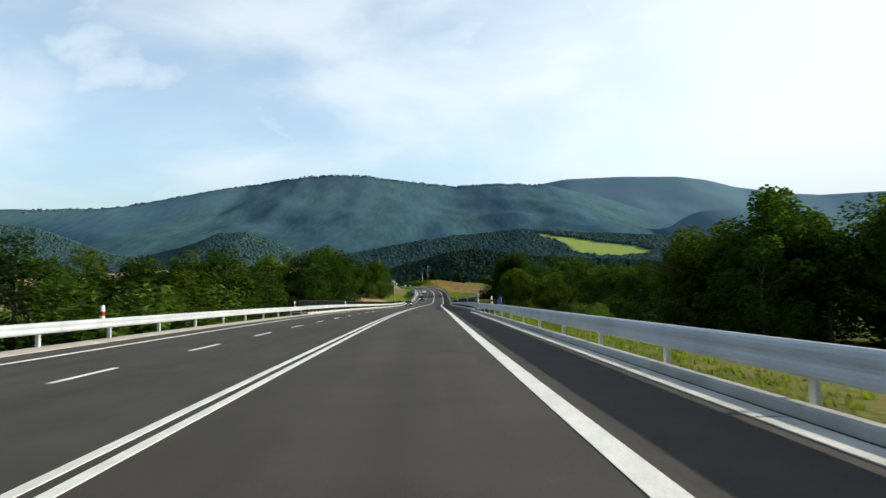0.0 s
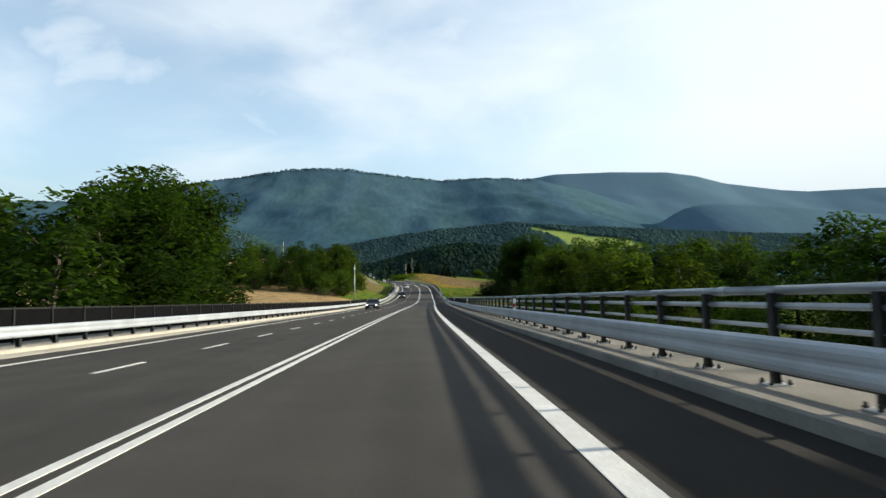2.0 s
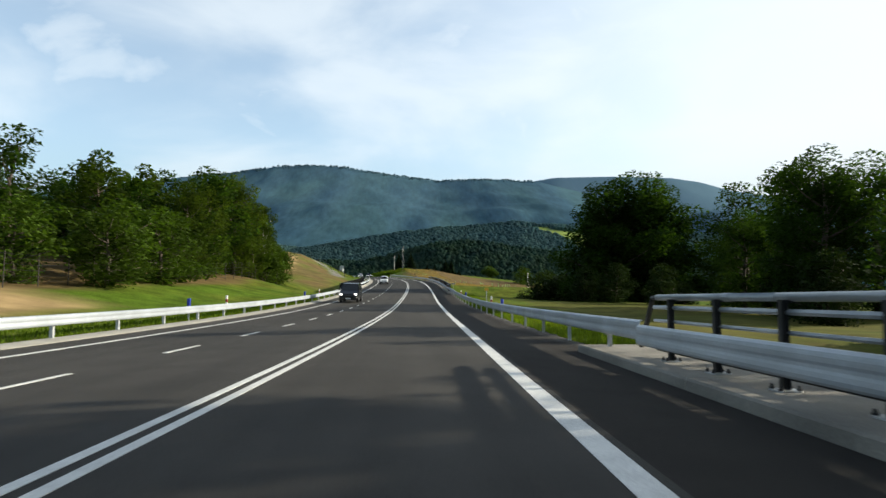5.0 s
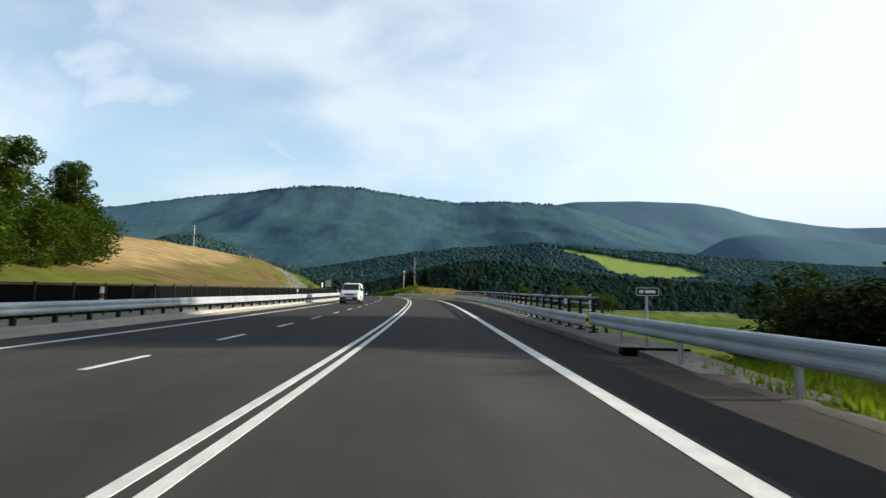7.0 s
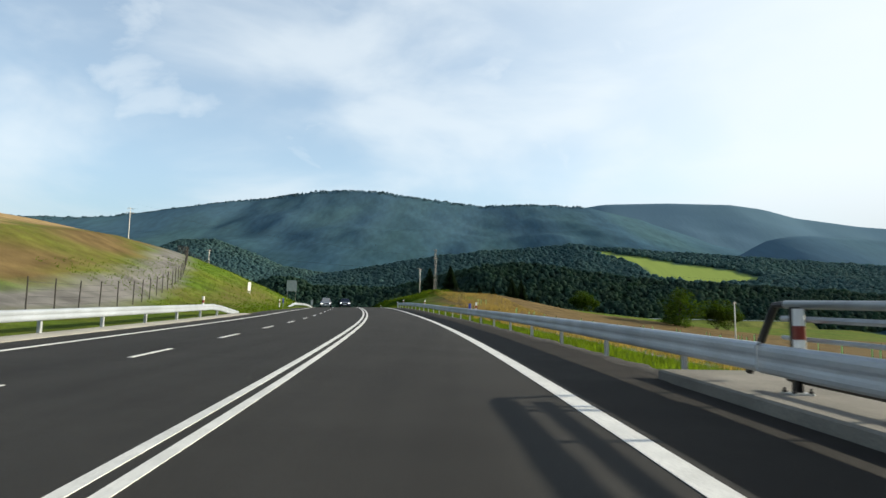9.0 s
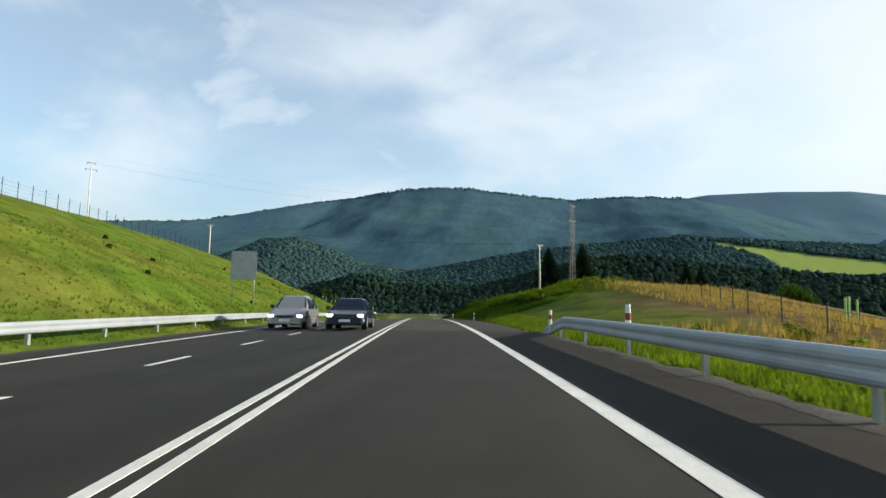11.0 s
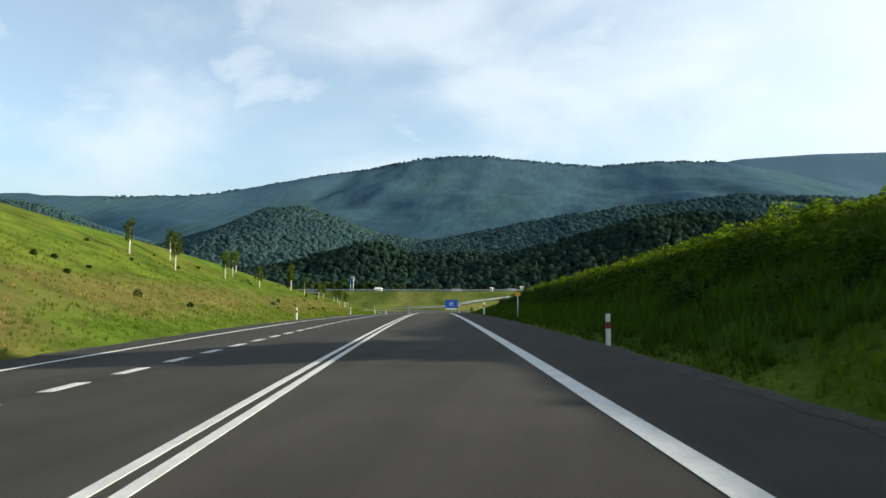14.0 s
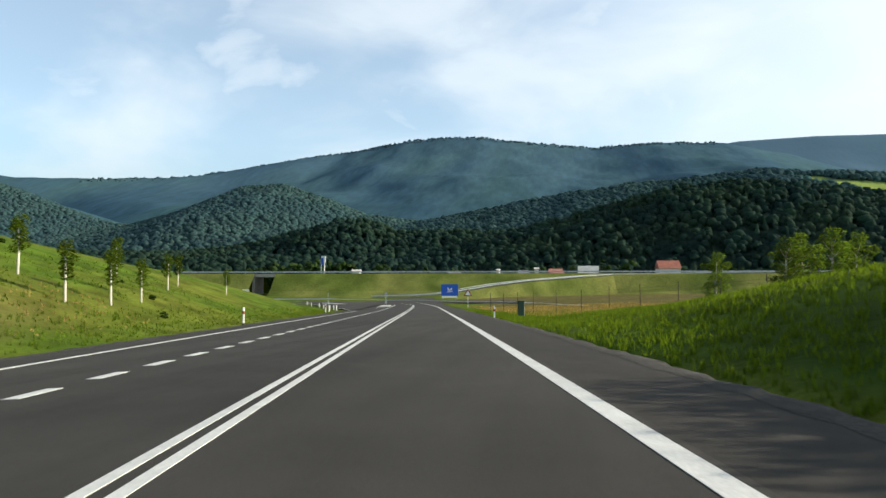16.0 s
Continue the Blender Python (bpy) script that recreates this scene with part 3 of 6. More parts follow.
def hill_parts(x, y):
    n1 = noise.fractal(Vector((x * 0.0016, y * 0.0016, 0.3)), 1.0, 2.0, 4)
    n2 = noise.noise(Vector((x * 0.012, y * 0.012, 2.0)))
    n3 = noise.fractal(Vector((x * 0.005, y * 0.005, 6.0)), 1.0, 2.0, 3)
    top = float(np.interp(x, RIDGE_X, RIDGE_Y))
    main_u = min(1.0, max(0.0, (y - 1450) / (top - 1450)))
    m = ridge(RIDGE_X, RIDGE_Z, x, y, top, 1450, top + 700, 1.2) + (n1 * 46 * main_u * (1 - main_u) * 4 if y < top else 0.0) + (n2 * 4.0 + n3 * 10 * (1 - main_u)) * main_u
    f = ridge(FAR_X, FAR_Z, x, y, 3900, 2700, 4700, 1.0) + n1 * 30 * min(1.0, abs(y - 3900) / 400) * (1 if 2700 < y < 3900 else 0)
    mid = ridge(MID_X, MID_Z, x, y, 1400, 1120, 2300, 0.9)
    near = ridge(NEAR_X, NEAR_Z, x, y, 1450, 1130, 2000, 0.8)
    front = ridge(FRONT_X, FRONT_Z, x, y, 1060, 965, 1500, 0.7)
    side = ridge(SIDE_X, SIDE_Z, x, y, 1020, 905, 1400, 0.75)
    east = ridge(EAST_X, EAST_Z, x, y, 2300, 1750, 2900, 0.8) + n3 * 6
    return m, f, mid, near, front, side, east


def hill(x, y):
    h = max(hill_parts(x, y))
    if y < 900:
        h = min(h, VALLEY - 2.0)
    return h


FIELD = ((222, 1384), (280, 1387), (336, 1374), (388, 1355), (439, 1341), (478, 1327), (502, 1297), (472, 1276), (411, 1261), (373, 1264), (343, 1274), (319, 1283), (317, 1310), (305, 1336), (281, 1355), (256, 1374))


def inside(poly, x, y):
    hit = False
    for (x0, y0), (x1, y1) in zip(poly, poly[1:] + poly[:1]):
        if (y0 > y) != (y1 > y) and x < (x1 - x0) * (y - y0) / (y1 - y0) + x0:
            hit = not hit
    return hit


def woodland_material():
    # the bluish base colours stand for haze over the slopes
    m = material("hazed_woodland", (0.034, 0.078, 0.114), rough=1.0, vary=0.10, scale=0.010, fine=0.20, fine_scale=0.055, bump=0.8, bump_scale=0.06,
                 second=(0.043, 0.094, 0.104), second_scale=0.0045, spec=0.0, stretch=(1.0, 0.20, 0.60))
    n, l = m.node_tree.nodes, m.node_tree.links
    b = n["Principled BSDF"]
    col = b.inputs["Base Color"].links[0].from_socket
    # first entry mixes in paler blue, painted haze of the farther ridges
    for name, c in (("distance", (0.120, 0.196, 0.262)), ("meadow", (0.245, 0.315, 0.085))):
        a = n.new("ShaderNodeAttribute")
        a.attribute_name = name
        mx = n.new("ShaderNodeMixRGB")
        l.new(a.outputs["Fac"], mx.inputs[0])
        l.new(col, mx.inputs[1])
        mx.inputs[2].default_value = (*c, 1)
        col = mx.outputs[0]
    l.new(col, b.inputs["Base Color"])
    for k in n:
        if k.type == "BUMP":
            k.inputs["Distance"].default_value = 1.2
    return m


WOODLAND = woodland_material()
HX = sorted(set(list(np.arange(-3600, -900, 45)) + list(np.arange(-900, 900, 15)) + list(np.arange(900, 3601, 45))))
HY = list(np.arange(-400, 860, 90)) + list(np.arange(860, 1700, 15)) + list(np.arange(1700, 4261, 30))
hv, hf, h_me, h_haze = [], [], [], []
for y in HY:
    for x in HX:
        x, y = float(x), float(y)
        hv.append((x, y, hill(x, y)))
        hp = hill_parts(x, y)
        # share of painted haze, larger on the farther ridges
        h_haze.append(0.80 if hp[1] >= max(hp) and y > 2650 else (0.62 if hp[6] >= max(hp) and y > 1700 else 0.26 * smooth_in(y, 1500, 3000)))
        low = 1.0 if (y < 905 or max(hp) < VALLEY + 2) else 0.0
        h_me.append(max(low, 1.0 if inside(FIELD, x, y) else 0.0))
nx = len(HX)
hf = [(j * nx + i, j * nx + i + 1, (j + 1) * nx + i + 1, (j + 1) * nx + i) for j in range(len(HY) - 1) for i in range(nx - 1)]
hm = bpy.data.meshes.new("mountains")
hm.from_pydata(hv, [], hf)
hm.attributes.new("distance", "FLOAT", "POINT").data.foreach_set("value", h_haze)
hm.attributes.new("meadow", "FLOAT", "POINT").data.foreach_set("value", h_me)
hm.polygons.foreach_set("use_smooth", [True] * len(hm.polygons))
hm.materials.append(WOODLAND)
tagged(new("mountains", hm), "wooded mountains and hills coloured with blue haze, with one light green field", "mountains", kind="structure")

# ---------------------------------------------------------------- road
road = thing("road", "dark grey asphalt three-lane road with white markings", "road", kind="structure")
EDGES = ((-80, 57, 6.0), (57, 209, 5.95), (209, 286, 6.4), (286, 359, 5.95), (359, 452, 6.3), (452, 700, 5.85))
for s0, s1, e in EDGES:
    part("carriageway", Shape().sweep(((-8.25, -.3), (-8.2, 0), (-6.9, 0), (-3.4, 0), (0, 0), (2, 0), (4.05, 0)), s0, s1), ASPHALT_NEW if 280 < s0 < 450 else ASPHALT, road)
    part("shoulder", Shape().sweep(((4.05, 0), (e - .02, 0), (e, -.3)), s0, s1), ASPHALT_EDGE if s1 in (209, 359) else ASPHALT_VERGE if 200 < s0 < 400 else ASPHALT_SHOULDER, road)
part("carriageway", Shape().sweep(((-8.25, -.3), (-8.2, 0), (-3.4, 0), (0, 0), (5.83, 0), (5.85, -.3)), 700, 880), ASPHALT, road)


def line(d, w, s0, s1, name="solid_line"):
    part(name, Shape().sweep(((d - w / 2, .001), (d - w / 2, .006), (d + w / 2, .006), (d + w / 2, .001)), s0, s1, 3.0), PAINT, road)


for k in range(8):
    a, b = -80 + k * 96, min(-80 + (k + 1) * 96, 686)
    line(0.0, 0.125, a, b), line(-0.26, 0.125, a, b), line(3.82, 0.26, a, b), line(LEFT_EDGE, 0.17, a, b)
thin_dash = Shape().box(0, 0, .0035, .12, 2.05, .005).mesh("dash", PAINT)
wide_dash = Shape().box(0, 0, .0035, .24, .98, .005).mesh("dash", PAINT)


def tilt_pose(s, d):
    a = axis(s)[3]
    f = (at(s + .5, d) - at(s - .5, d)).normalized()
    r = (at(s, d + .2) - at(s, d - .2)).normalized()
    u = r.cross(f)
    m = Matrix((r, f, u)).transposed().to_4x4()
    m.translation = at(s, d)
    return m


DASH_N = (-16, 0, 7, 14, 17, 21, 38, 45, 51, 59, 65, 70, 84, 86)
DASH_S = (-80, 9.8, 49.23, 88.93, 105.9, 128.75, 225.3, 264.3, 298.0, 344.0, 378.8, 407.7, 490.0, 502.5)
for i in range(-16, 87):
    part("dash", thin_dash, PAINT, road, m=tilt_pose(float(np.interp(i, DASH_N, DASH_S)) + 1.0, -3.52))
for i in range(86):
    part("dash", wide_dash, PAINT, road, m=tilt_pose(float(np.interp(i, (0, 27, 54, 86), (509.0, 564.2, 618.75, 683.4))) + .48, -3.62))

# gutter strip and kerbs before the first bridge
for k in range(34):
    s = -78 + k * 4.0
    if s < 57:
        part("gutter_slab", Shape().sweep(((5.56, .0), (5.56, .012), (5.90, .012), (5.90, .0)), s + .02, min(s + 3.98, 50)), PALE_CONCRETE, road) if s < 50 else None
        part("kerb_stone", Shape().sweep(((6.0, -.1), (6.01, .10), (6.04, .13), (6.15, .13), (6.16, -.1)), s + .006, s + 3.994), KERBSTONE, road)
# pale strip under the far barrier
part("edge_strip", Shape().sweep(((-9.25, -.25), (-9.2, .05), (-8.5, .05), (-8.2, .012), (-8.2, -.2)), -78, 394), CONCRETE, road)
# loose gravel along the paved edge, uneven on both sides


def gravel_edge(s0, s1, e, side=1):
    n = int((s1 - s0) / .45)
    sh = Shape()
    for i in range(n + 1):
        q = s0 + (s1 - s0) * i / n
        w0, w1, w2 = (noise.noise(Vector((q * f_, e, side * 3.0 + f_))) for f_ in (.35, 2.1, 1.3))
        inner, outer = .16 + .10 * w0 + .18 * w1, .28 + .14 * w2 + .14 * w1
        for k, (o, h) in enumerate(((-inner, .004), (-inner * .4, .014), (.08, .020 + .02 * w1), (outer, .012 + .03 * w2), (outer + .30, -.16))):
            sh.v.append(tuple(at(q, side * (e + o), h)))
    for i in range(n):
        for j in range(4):
            a_ = i * 5 + j
            sh.f.append((a_, a_ + 1, a_ + 6, a_ + 5) if side > 0 else (a_ + 5, a_ + 6, a_ + 1, a_))
    part("gravel_edge", sh, GRAVEL, road, smooth=True)


for s0, s1, e in ((209, 283, 6.4), (359, 452, 6.3), (452, 690, 5.85)):
    gravel_edge(s0, s1, e)
gravel_edge(394, 680, 8.28, -1)

# ---------------------------------------------------------------- bridges
for k, (b0, b1) in enumerate(BRIDGES):
    br = thing("bridge", "concrete road bridge with pale kerb ledges", "bridge", kind="structure")
    part("deck", Shape().sweep(((-10.9, -.35), (-10.9, -1.0), (-7, -1.7), (5, -1.7), (7.7, -1.0), (7.7, -.35)), b0, b1, closed=True), CONCRETE, br)
    n = int((b1 - b0) / 6)
    for i in range(n):
        a = b0 + (b1 - b0) * i / n
        c = b0 + (b1 - b0) * (i + 1) / n
        part("ledge", Shape().sweep(((5.96, -.35), (5.97, .13), (6.0, .16), (7.68, .18), (7.7, -.35)), max(a + .008, 286.01 if k == 1 else 0), c - .008), LEDGE_CONCRETE, br) if k == 0 or c > 287 else None
        part("ledge", Shape().sweep(((-10.9, -.35), (-10.88, .20), (-8.9, .17), (-8.86, .14), (-8.85, -.3)), a + .008, c - .008), CONCRETE, br)
    if k == 1:
        part("ledge", Shape().sweep(((6.42, -.7), (6.42, .10), (7.66, .12), (7.68, -.7)), 279.5, 286.59, 2, closed=True, fade=lambda s_: (0, (s_ - 286.6) * .035)), LEDGE_CONCRETE, br)
    for i in range(1, int((b1 - b0) / 36) + 1):
        s = b0 + 36 * i - 10
        for d in (-5.5, 2.5):
            part("pier", Shape().box(0, 0, -6.7, 1.6, 1.4, 10, bevel=.2), CONCRETE, br, m=stand(s, d, 0))
    for e in (b0, b1):
        part("abutment", Shape().sweep(((-10.6, -12), (-10.6, -.5), (7.4, -.5), (7.4, -12)), e - 1.2, e + 1.2, 2.4, closed=True), CONCRETE, br)

# ---------------------------------------------------------------- barriers
W_FAR = ((.01, .765), (-.030, .762), (-.062, .735), (-.070, .69), (-.068, .64), (-.060, .61), (-.060, .575), (-.066, .545), (-.070, .50), (-.062, .46), (-.030, .432), (.01, .43))
W_NEAR = tuple((x, .40 + (h - .43) * 1.15) for x, h in W_FAR)


def beam_profile(d, side, low=0.0):
    """The folded steel beam: side -1 faces a road on its left, 1 a road on its right."""
    fold = W_NEAR if side < 0 else W_FAR
    front = [(d + x * -side, h - low) for x, h in fold]
    back = [(d + (x + .022) * -side, h - low) for x, h in reversed(fold)]
    return front + back if side < 0 else (front + back)[::-1]


grade_post = Shape()
grade_post.box(-.045, 0, .22, .012, .10, 1.05), grade_post.box(0, .05, .22, .10, .012, 1.05), grade_post.box(.045, .035, .22, .012, .04, 1.05)
GRADE_POST = grade_post.mesh("post", GALV_POST)
spacer = Shape().box(-.07, 0, .60, .06, .10, .22)
SPACER = spacer.mesh("spacer", GALV_POST)


def guardrail(s0, s1, d, side, gap, label, start_ramp=0.0, end_ramp=0.0, ground=0.0, panel=4.0, low=0.0):
    g = thing("guardrail", label, "guardrail", stand(s0, d), group="guardrails along the road")
    inv = g.matrix_basis.inverted()

    def fade(s):
        u = 0.0
        if end_ramp and s > s1 - end_ramp:
            u = (s - s1 + end_ramp) / end_ramp
        if start_ramp and s < s0 + start_ramp:
            u = (s0 + start_ramp - s) / start_ramp
        return (u * .45 * side * -1, -.62 * u)

    n = max(1, int(round((s1 - s0) / panel)))
    for i in range(n):
        a, b = s0 + (s1 - s0) * i / n, s0 + (s1 - s0) * (i + 1) / n
        p = part("beam", Shape().sweep(beam_profile(d, side, low), a - .02, b + .02, 2.0 if end_ramp or start_ramp else 4.0, closed=True, fade=fade), GALV, g)
        p.matrix_basis = inv
    s = s0 + gap * .6
    while s < s1 - .3:
        dd, dh = fade(s)
        base = stand(s, d + dd - side * .11, ground + dh, 180 if side > 0 else 0)
        po = part("post", GRADE_POST, GALV_POST, g, m=inv @ base)
        part("spacer", SPACER, GALV_POST, po)
        s += gap
    return g


tall_post = Shape()
tall_post.box(-.04, 0, .71, .014, .085, 1.10), tall_post.box(.04, 0, .71, .014, .085, 1.10), tall_post.box(0, 0, .71, .07, .012, 1.10)
tall_post.box(.06, 0, 1.235, .22, .085, .03)
TALL_POST = tall_post.mesh("post", BLACK_STEEL)
short_post = Shape()
short_post.box(-.05, 0, .45, .014, .12, .58), short_post.box(.05, 0, .45, .014, .12, .58), short_post.box(0, 0, .45, .09, .014, .58)
SHORT_POST = short_post.mesh("post", BLACK_STEEL)
PLATE = Shape().box(0, 0, .175, .30, .28, .022, bevel=.03).mesh("base_plate", GALV_POST)
anchor = Shape().tube(((0, 0, .185), (0, 0, .245)), .017, 6)
anchor.tube(((0, 0, .186), (0, 0, .212)), .03, 6)
ANCHOR = anchor.mesh("anchor_bolt", BLACK_STEEL)
BRACKET = Shape().box(-.15, 0, .60, .20, .10, .10).mesh("bracket", BLACK_STEEL)


def bridge_barrier(s0, s1, gap=1.72):
    """Near side: black posts on plates carry the beam, a steel tube on top and two rails behind."""
    g = thing("bridge_barrier", "black-posted steel bridge barrier with tube handrail", "bridge barrier", stand(s0, 6.6), group="bridge barriers")
    inv = g.matrix_basis.inverted()
    n = int((s1 - s0) / 4)
    for i in range(n):
        a, b = s0 + (s1 - s0) * i / n, s0 + (s1 - s0) * (i + 1) / n
        part("beam", Shape().sweep(beam_profile(6.42, -1, .018), a - .02, b + .02, closed=True), GALV, g, m=inv)
        part("handrail", Shape().tube([at(a + (b - a) * q / 2, 6.78, 1.295) for q in range(3)], .060, 10), TUBE_STEEL, g, smooth=True, m=inv)
        part("sleeve", Shape().tube([at(a + 1.2, 6.78, 1.295), at(a + 1.42, 6.78, 1.295)], .068, 10), TUBE_STEEL, g, m=inv)
        for h, r in ((1.11, .042), (.86, .032), (.32, .035)):
            part("rail", Shape().tube([at(a + (b - a) * q / 2, 6.72 if h > .5 else 6.76, h) for q in range(3)], r, 6), TUBE_STEEL if h > .5 else BLACK_STEEL, g, m=inv)
    for e, o in ((s0, -1), (s1, 1)):
        part("end_strut", Shape().tube([at(e, 6.78, 1.295), at(e + o * .25, 6.78, 1.285), at(e + o * .95, 6.78, .30)], .055, 8), BLACK_STEEL, g, m=inv)
    s = s0 + .1
    while s <= s1:
        po = part("post", TALL_POST, BLACK_STEEL, g, m=inv @ stand(s, 6.66, 0))
        part("base_plate", PLATE, GALV_POST, po)
        for ax in (-.11, .11):
            for ay in (-.10, .10):
                part("anchor_bolt", ANCHOR, BLACK_STEEL, po, m=Matrix.Translation((ax, ay, 0)))
        part("bracket", BRACKET, BLACK_STEEL, po)
        s += gap
    return g


def far_barrier(s0, s1, gap=1.75):
    g = thing("bridge_guardrail", "pale galvanised guardrail on short black posts along a concrete ledge", "guardrail", stand(s0, -9.0), group="guardrails along the road")
    inv = g.matrix_basis.inverted()
    n = int((s1 - s0) / 4)
    for i in range(n):
        a, b = s0 + (s1 - s0) * i / n, s0 + (s1 - s0) * (i + 1) / n
        part("beam", Shape().sweep(beam_profile(-9.0, 1, -.03), a - .02, b + .02, closed=True), GALV, g, m=inv)
    s = s0 + .4
    while s <= s1:
        po = part("post", SHORT_POST, BLACK_STEEL, g, m=inv @ stand(s, -9.16, 0, 180))
        part("base_plate", PLATE, GALV_POST, po)
        s += gap
    return g


def screen(s0, s1, d=-10.4, top=1.32, gap=2.0):
    """Dark mesh screen along the far side of a bridge."""
    g = thing("bridge_screen", "black mesh railing screen on thin steel posts", "railing", stand(s0, d), group="bridge screens")
    inv = g.matrix_basis.inverted()
    n = int((s1 - s0) / gap)
    for i in range(n):
        a, b = s0 + (s1 - s0) * i / n, s0 + (s1 - s0) * (i + 1) / n
        part("panel", Shape().sweep(((d - .02, .26), (d - .02, top - .06), (d + .02, top - .06), (d + .02, .26)), a + .05, b - .05, 4, closed=True), DARK_MESH, g, m=inv)
    for i in range(n + 1):
        a = s0 + (s1 - s0) * i / n
        part("post", Shape().box(0, 0, .76, .07, .07, 1.18), BLACK_STEEL, g, m=inv @ stand(a, d + .03, 0))
    part("top_rail", Shape().sweep(((d - .03, top - .05), (d - .03, top), (d + .04, top), (d + .04, top - .05)), s0, s1, 4, closed=True), BLACK_STEEL, g, m=inv)


guardrail(-76, 57.5, 6.35, -1, 4.0, "galvanised steel guardrail above a grey kerb", ground=-.06, low=.066)
bridge_barrier(60.5, 206.0)
guardrail(57.4, 60.6, 6.38, -1, 1.5, "galvanised steel guardrail joining the bridge barrier", low=.03)
guardrail(206.0, 291.0, 6.46, -1, 4.0, "galvanised steel guardrail on posts in green grass", ground=-.05, low=-.07)
bridge_barrier(291.4, 357.2)
guardrail(357.2, 452.0, 6.38, -1, 4.0, "galvanised steel guardrail on posts in rough grass", end_ramp=6, ground=-.05)
guardrail(-76, 55, -9.0, 1, 4.0, "pale galvanised steel guardrail on the far roadside")
far_barrier(55, 207)
guardrail(207, 284, -9.0, 1, 4.0, "pale galvanised steel guardrail before a grassy bank")
far_barrier(284, 358)
guardrail(358, 396, -9.0, 1, 4.0, "pale galvanised steel guardrail with a sunken end", end_ramp=9)
guardrail(432, 523, -9.1, 1, 4.0, "pale galvanised steel guardrail with both ends sunk into grass", start_ramp=7, end_ramp=3.5)
screen(59, 206)
screen(288.5, 356.5)

# ---------------------------------------------------------------- trees


def leaf_cloud(sh, rng, centre, radius, count, size, flat=0.8):
    """Small folded leaves scattered through one clump."""
    cx, cy, cz = centre
    for _ in range(count):
        while True:
            x, y, z = rng.uniform(-1, 1), rng.uniform(-1, 1), rng.uniform(-1, 1)
            q = x * x + y * y + z * z
            if 0.05 < q < 1:
                break
        k = q ** -0.18
        p = Vector((cx + x * k * radius, cy + y * k * radius, cz + z * k * radius * flat))
        a, b = rng.uniform(0, 6.283), rng.uniform(-0.9, 0.9)
        u = Vector((math.cos(a), math.sin(a), b * 0.7)).normalized()
        w = u.cross(Vector((rng.uniform(-.6, .6), rng.uniform(-.6, .6), 1))).normalized()
        l = size * rng.uniform(.6, 1.3)
        i = len(sh.v)
        sh.v += [tuple(p - u * l), tuple(p + w * l * .55 - u * l * .1), tuple(p + u * l), tuple(p - w * l * .55 - u * l * .1)]
        sh.f += [(i, i + 1, i + 2), (i, i + 2, i + 3)]


def broad_tree(seed, height, spread, leaf, leaf_size=.34, leaves=4700, bare=.07, bark=None, slim=1.0, label="tall broad-leaved tree with a dense dark green crown"):
    rng = random.Random(seed)
    t = thing("tree", label, "tree", group="roadside trees")
    trunk, crown = Shape(), Shape()
    bend = [(rng.uniform(-.3, .3), rng.uniform(-.3, .3)) for _ in range(5)]
    pts = [(bend[i][0] * i * .4, bend[i][1] * i * .4, height * .78 * i / 4 - .4) for i in range(5)]
    r0 = height * .018 + .05
    trunk.tube(pts, [r0 * 1.3, r0, r0 * .8, r0 * .55, r0 * .2], 8)
    clumps = []
    n_limb = 17
    for i in range(n_limb):
        u = bare + (1 - bare) * (i + .5) / n_limb
        k = min(3.999, u * .95 * 4)
        j = int(k)
        base = Vector(pts[j]).lerp(Vector(pts[j + 1]), k - j)
        ang = i * 2.4 + rng.uniform(-.5, .5)
        env = math.sin(math.pi * min(1.0, (u - bare * .55) / (1.02 - bare * .55))) ** .6
        reach = spread * env * rng.uniform(.55, 1.12) * slim
        tip = base + Vector((math.cos(ang) * reach, math.sin(ang) * reach, height * (.14 * u - .03) + rng.uniform(.0, .10) * height))
        tip.z = min(tip.z, height * .95)
        mid = base.lerp(tip, .5) + Vector((0, 0, -.2))
        trunk.tube([base, mid, tip], [r0 * .38, r0 * .22, .02], 5)
        for q in (.55, .85, 1.08):
            c = base.lerp(tip, q) + Vector((rng.uniform(-.5, .5), rng.uniform(-.5, .5), rng.uniform(-.3, .5)))
            clumps.append((c, spread * rng.uniform(.30, .46) * (1.15 - .3 * q)))
    clumps.append((Vector((pts[4][0], pts[4][1], height * .9)), spread * .34))
    tot = sum(r ** 2 for _, r in clumps)
    for c, r in clumps:
        leaf_cloud(crown, rng, c, r, int(leaves * r * r / tot), leaf_size)
    part("trunk", trunk, bark or BARK, t, smooth=True)
    part("crown", crown, leaf, t)
    return t


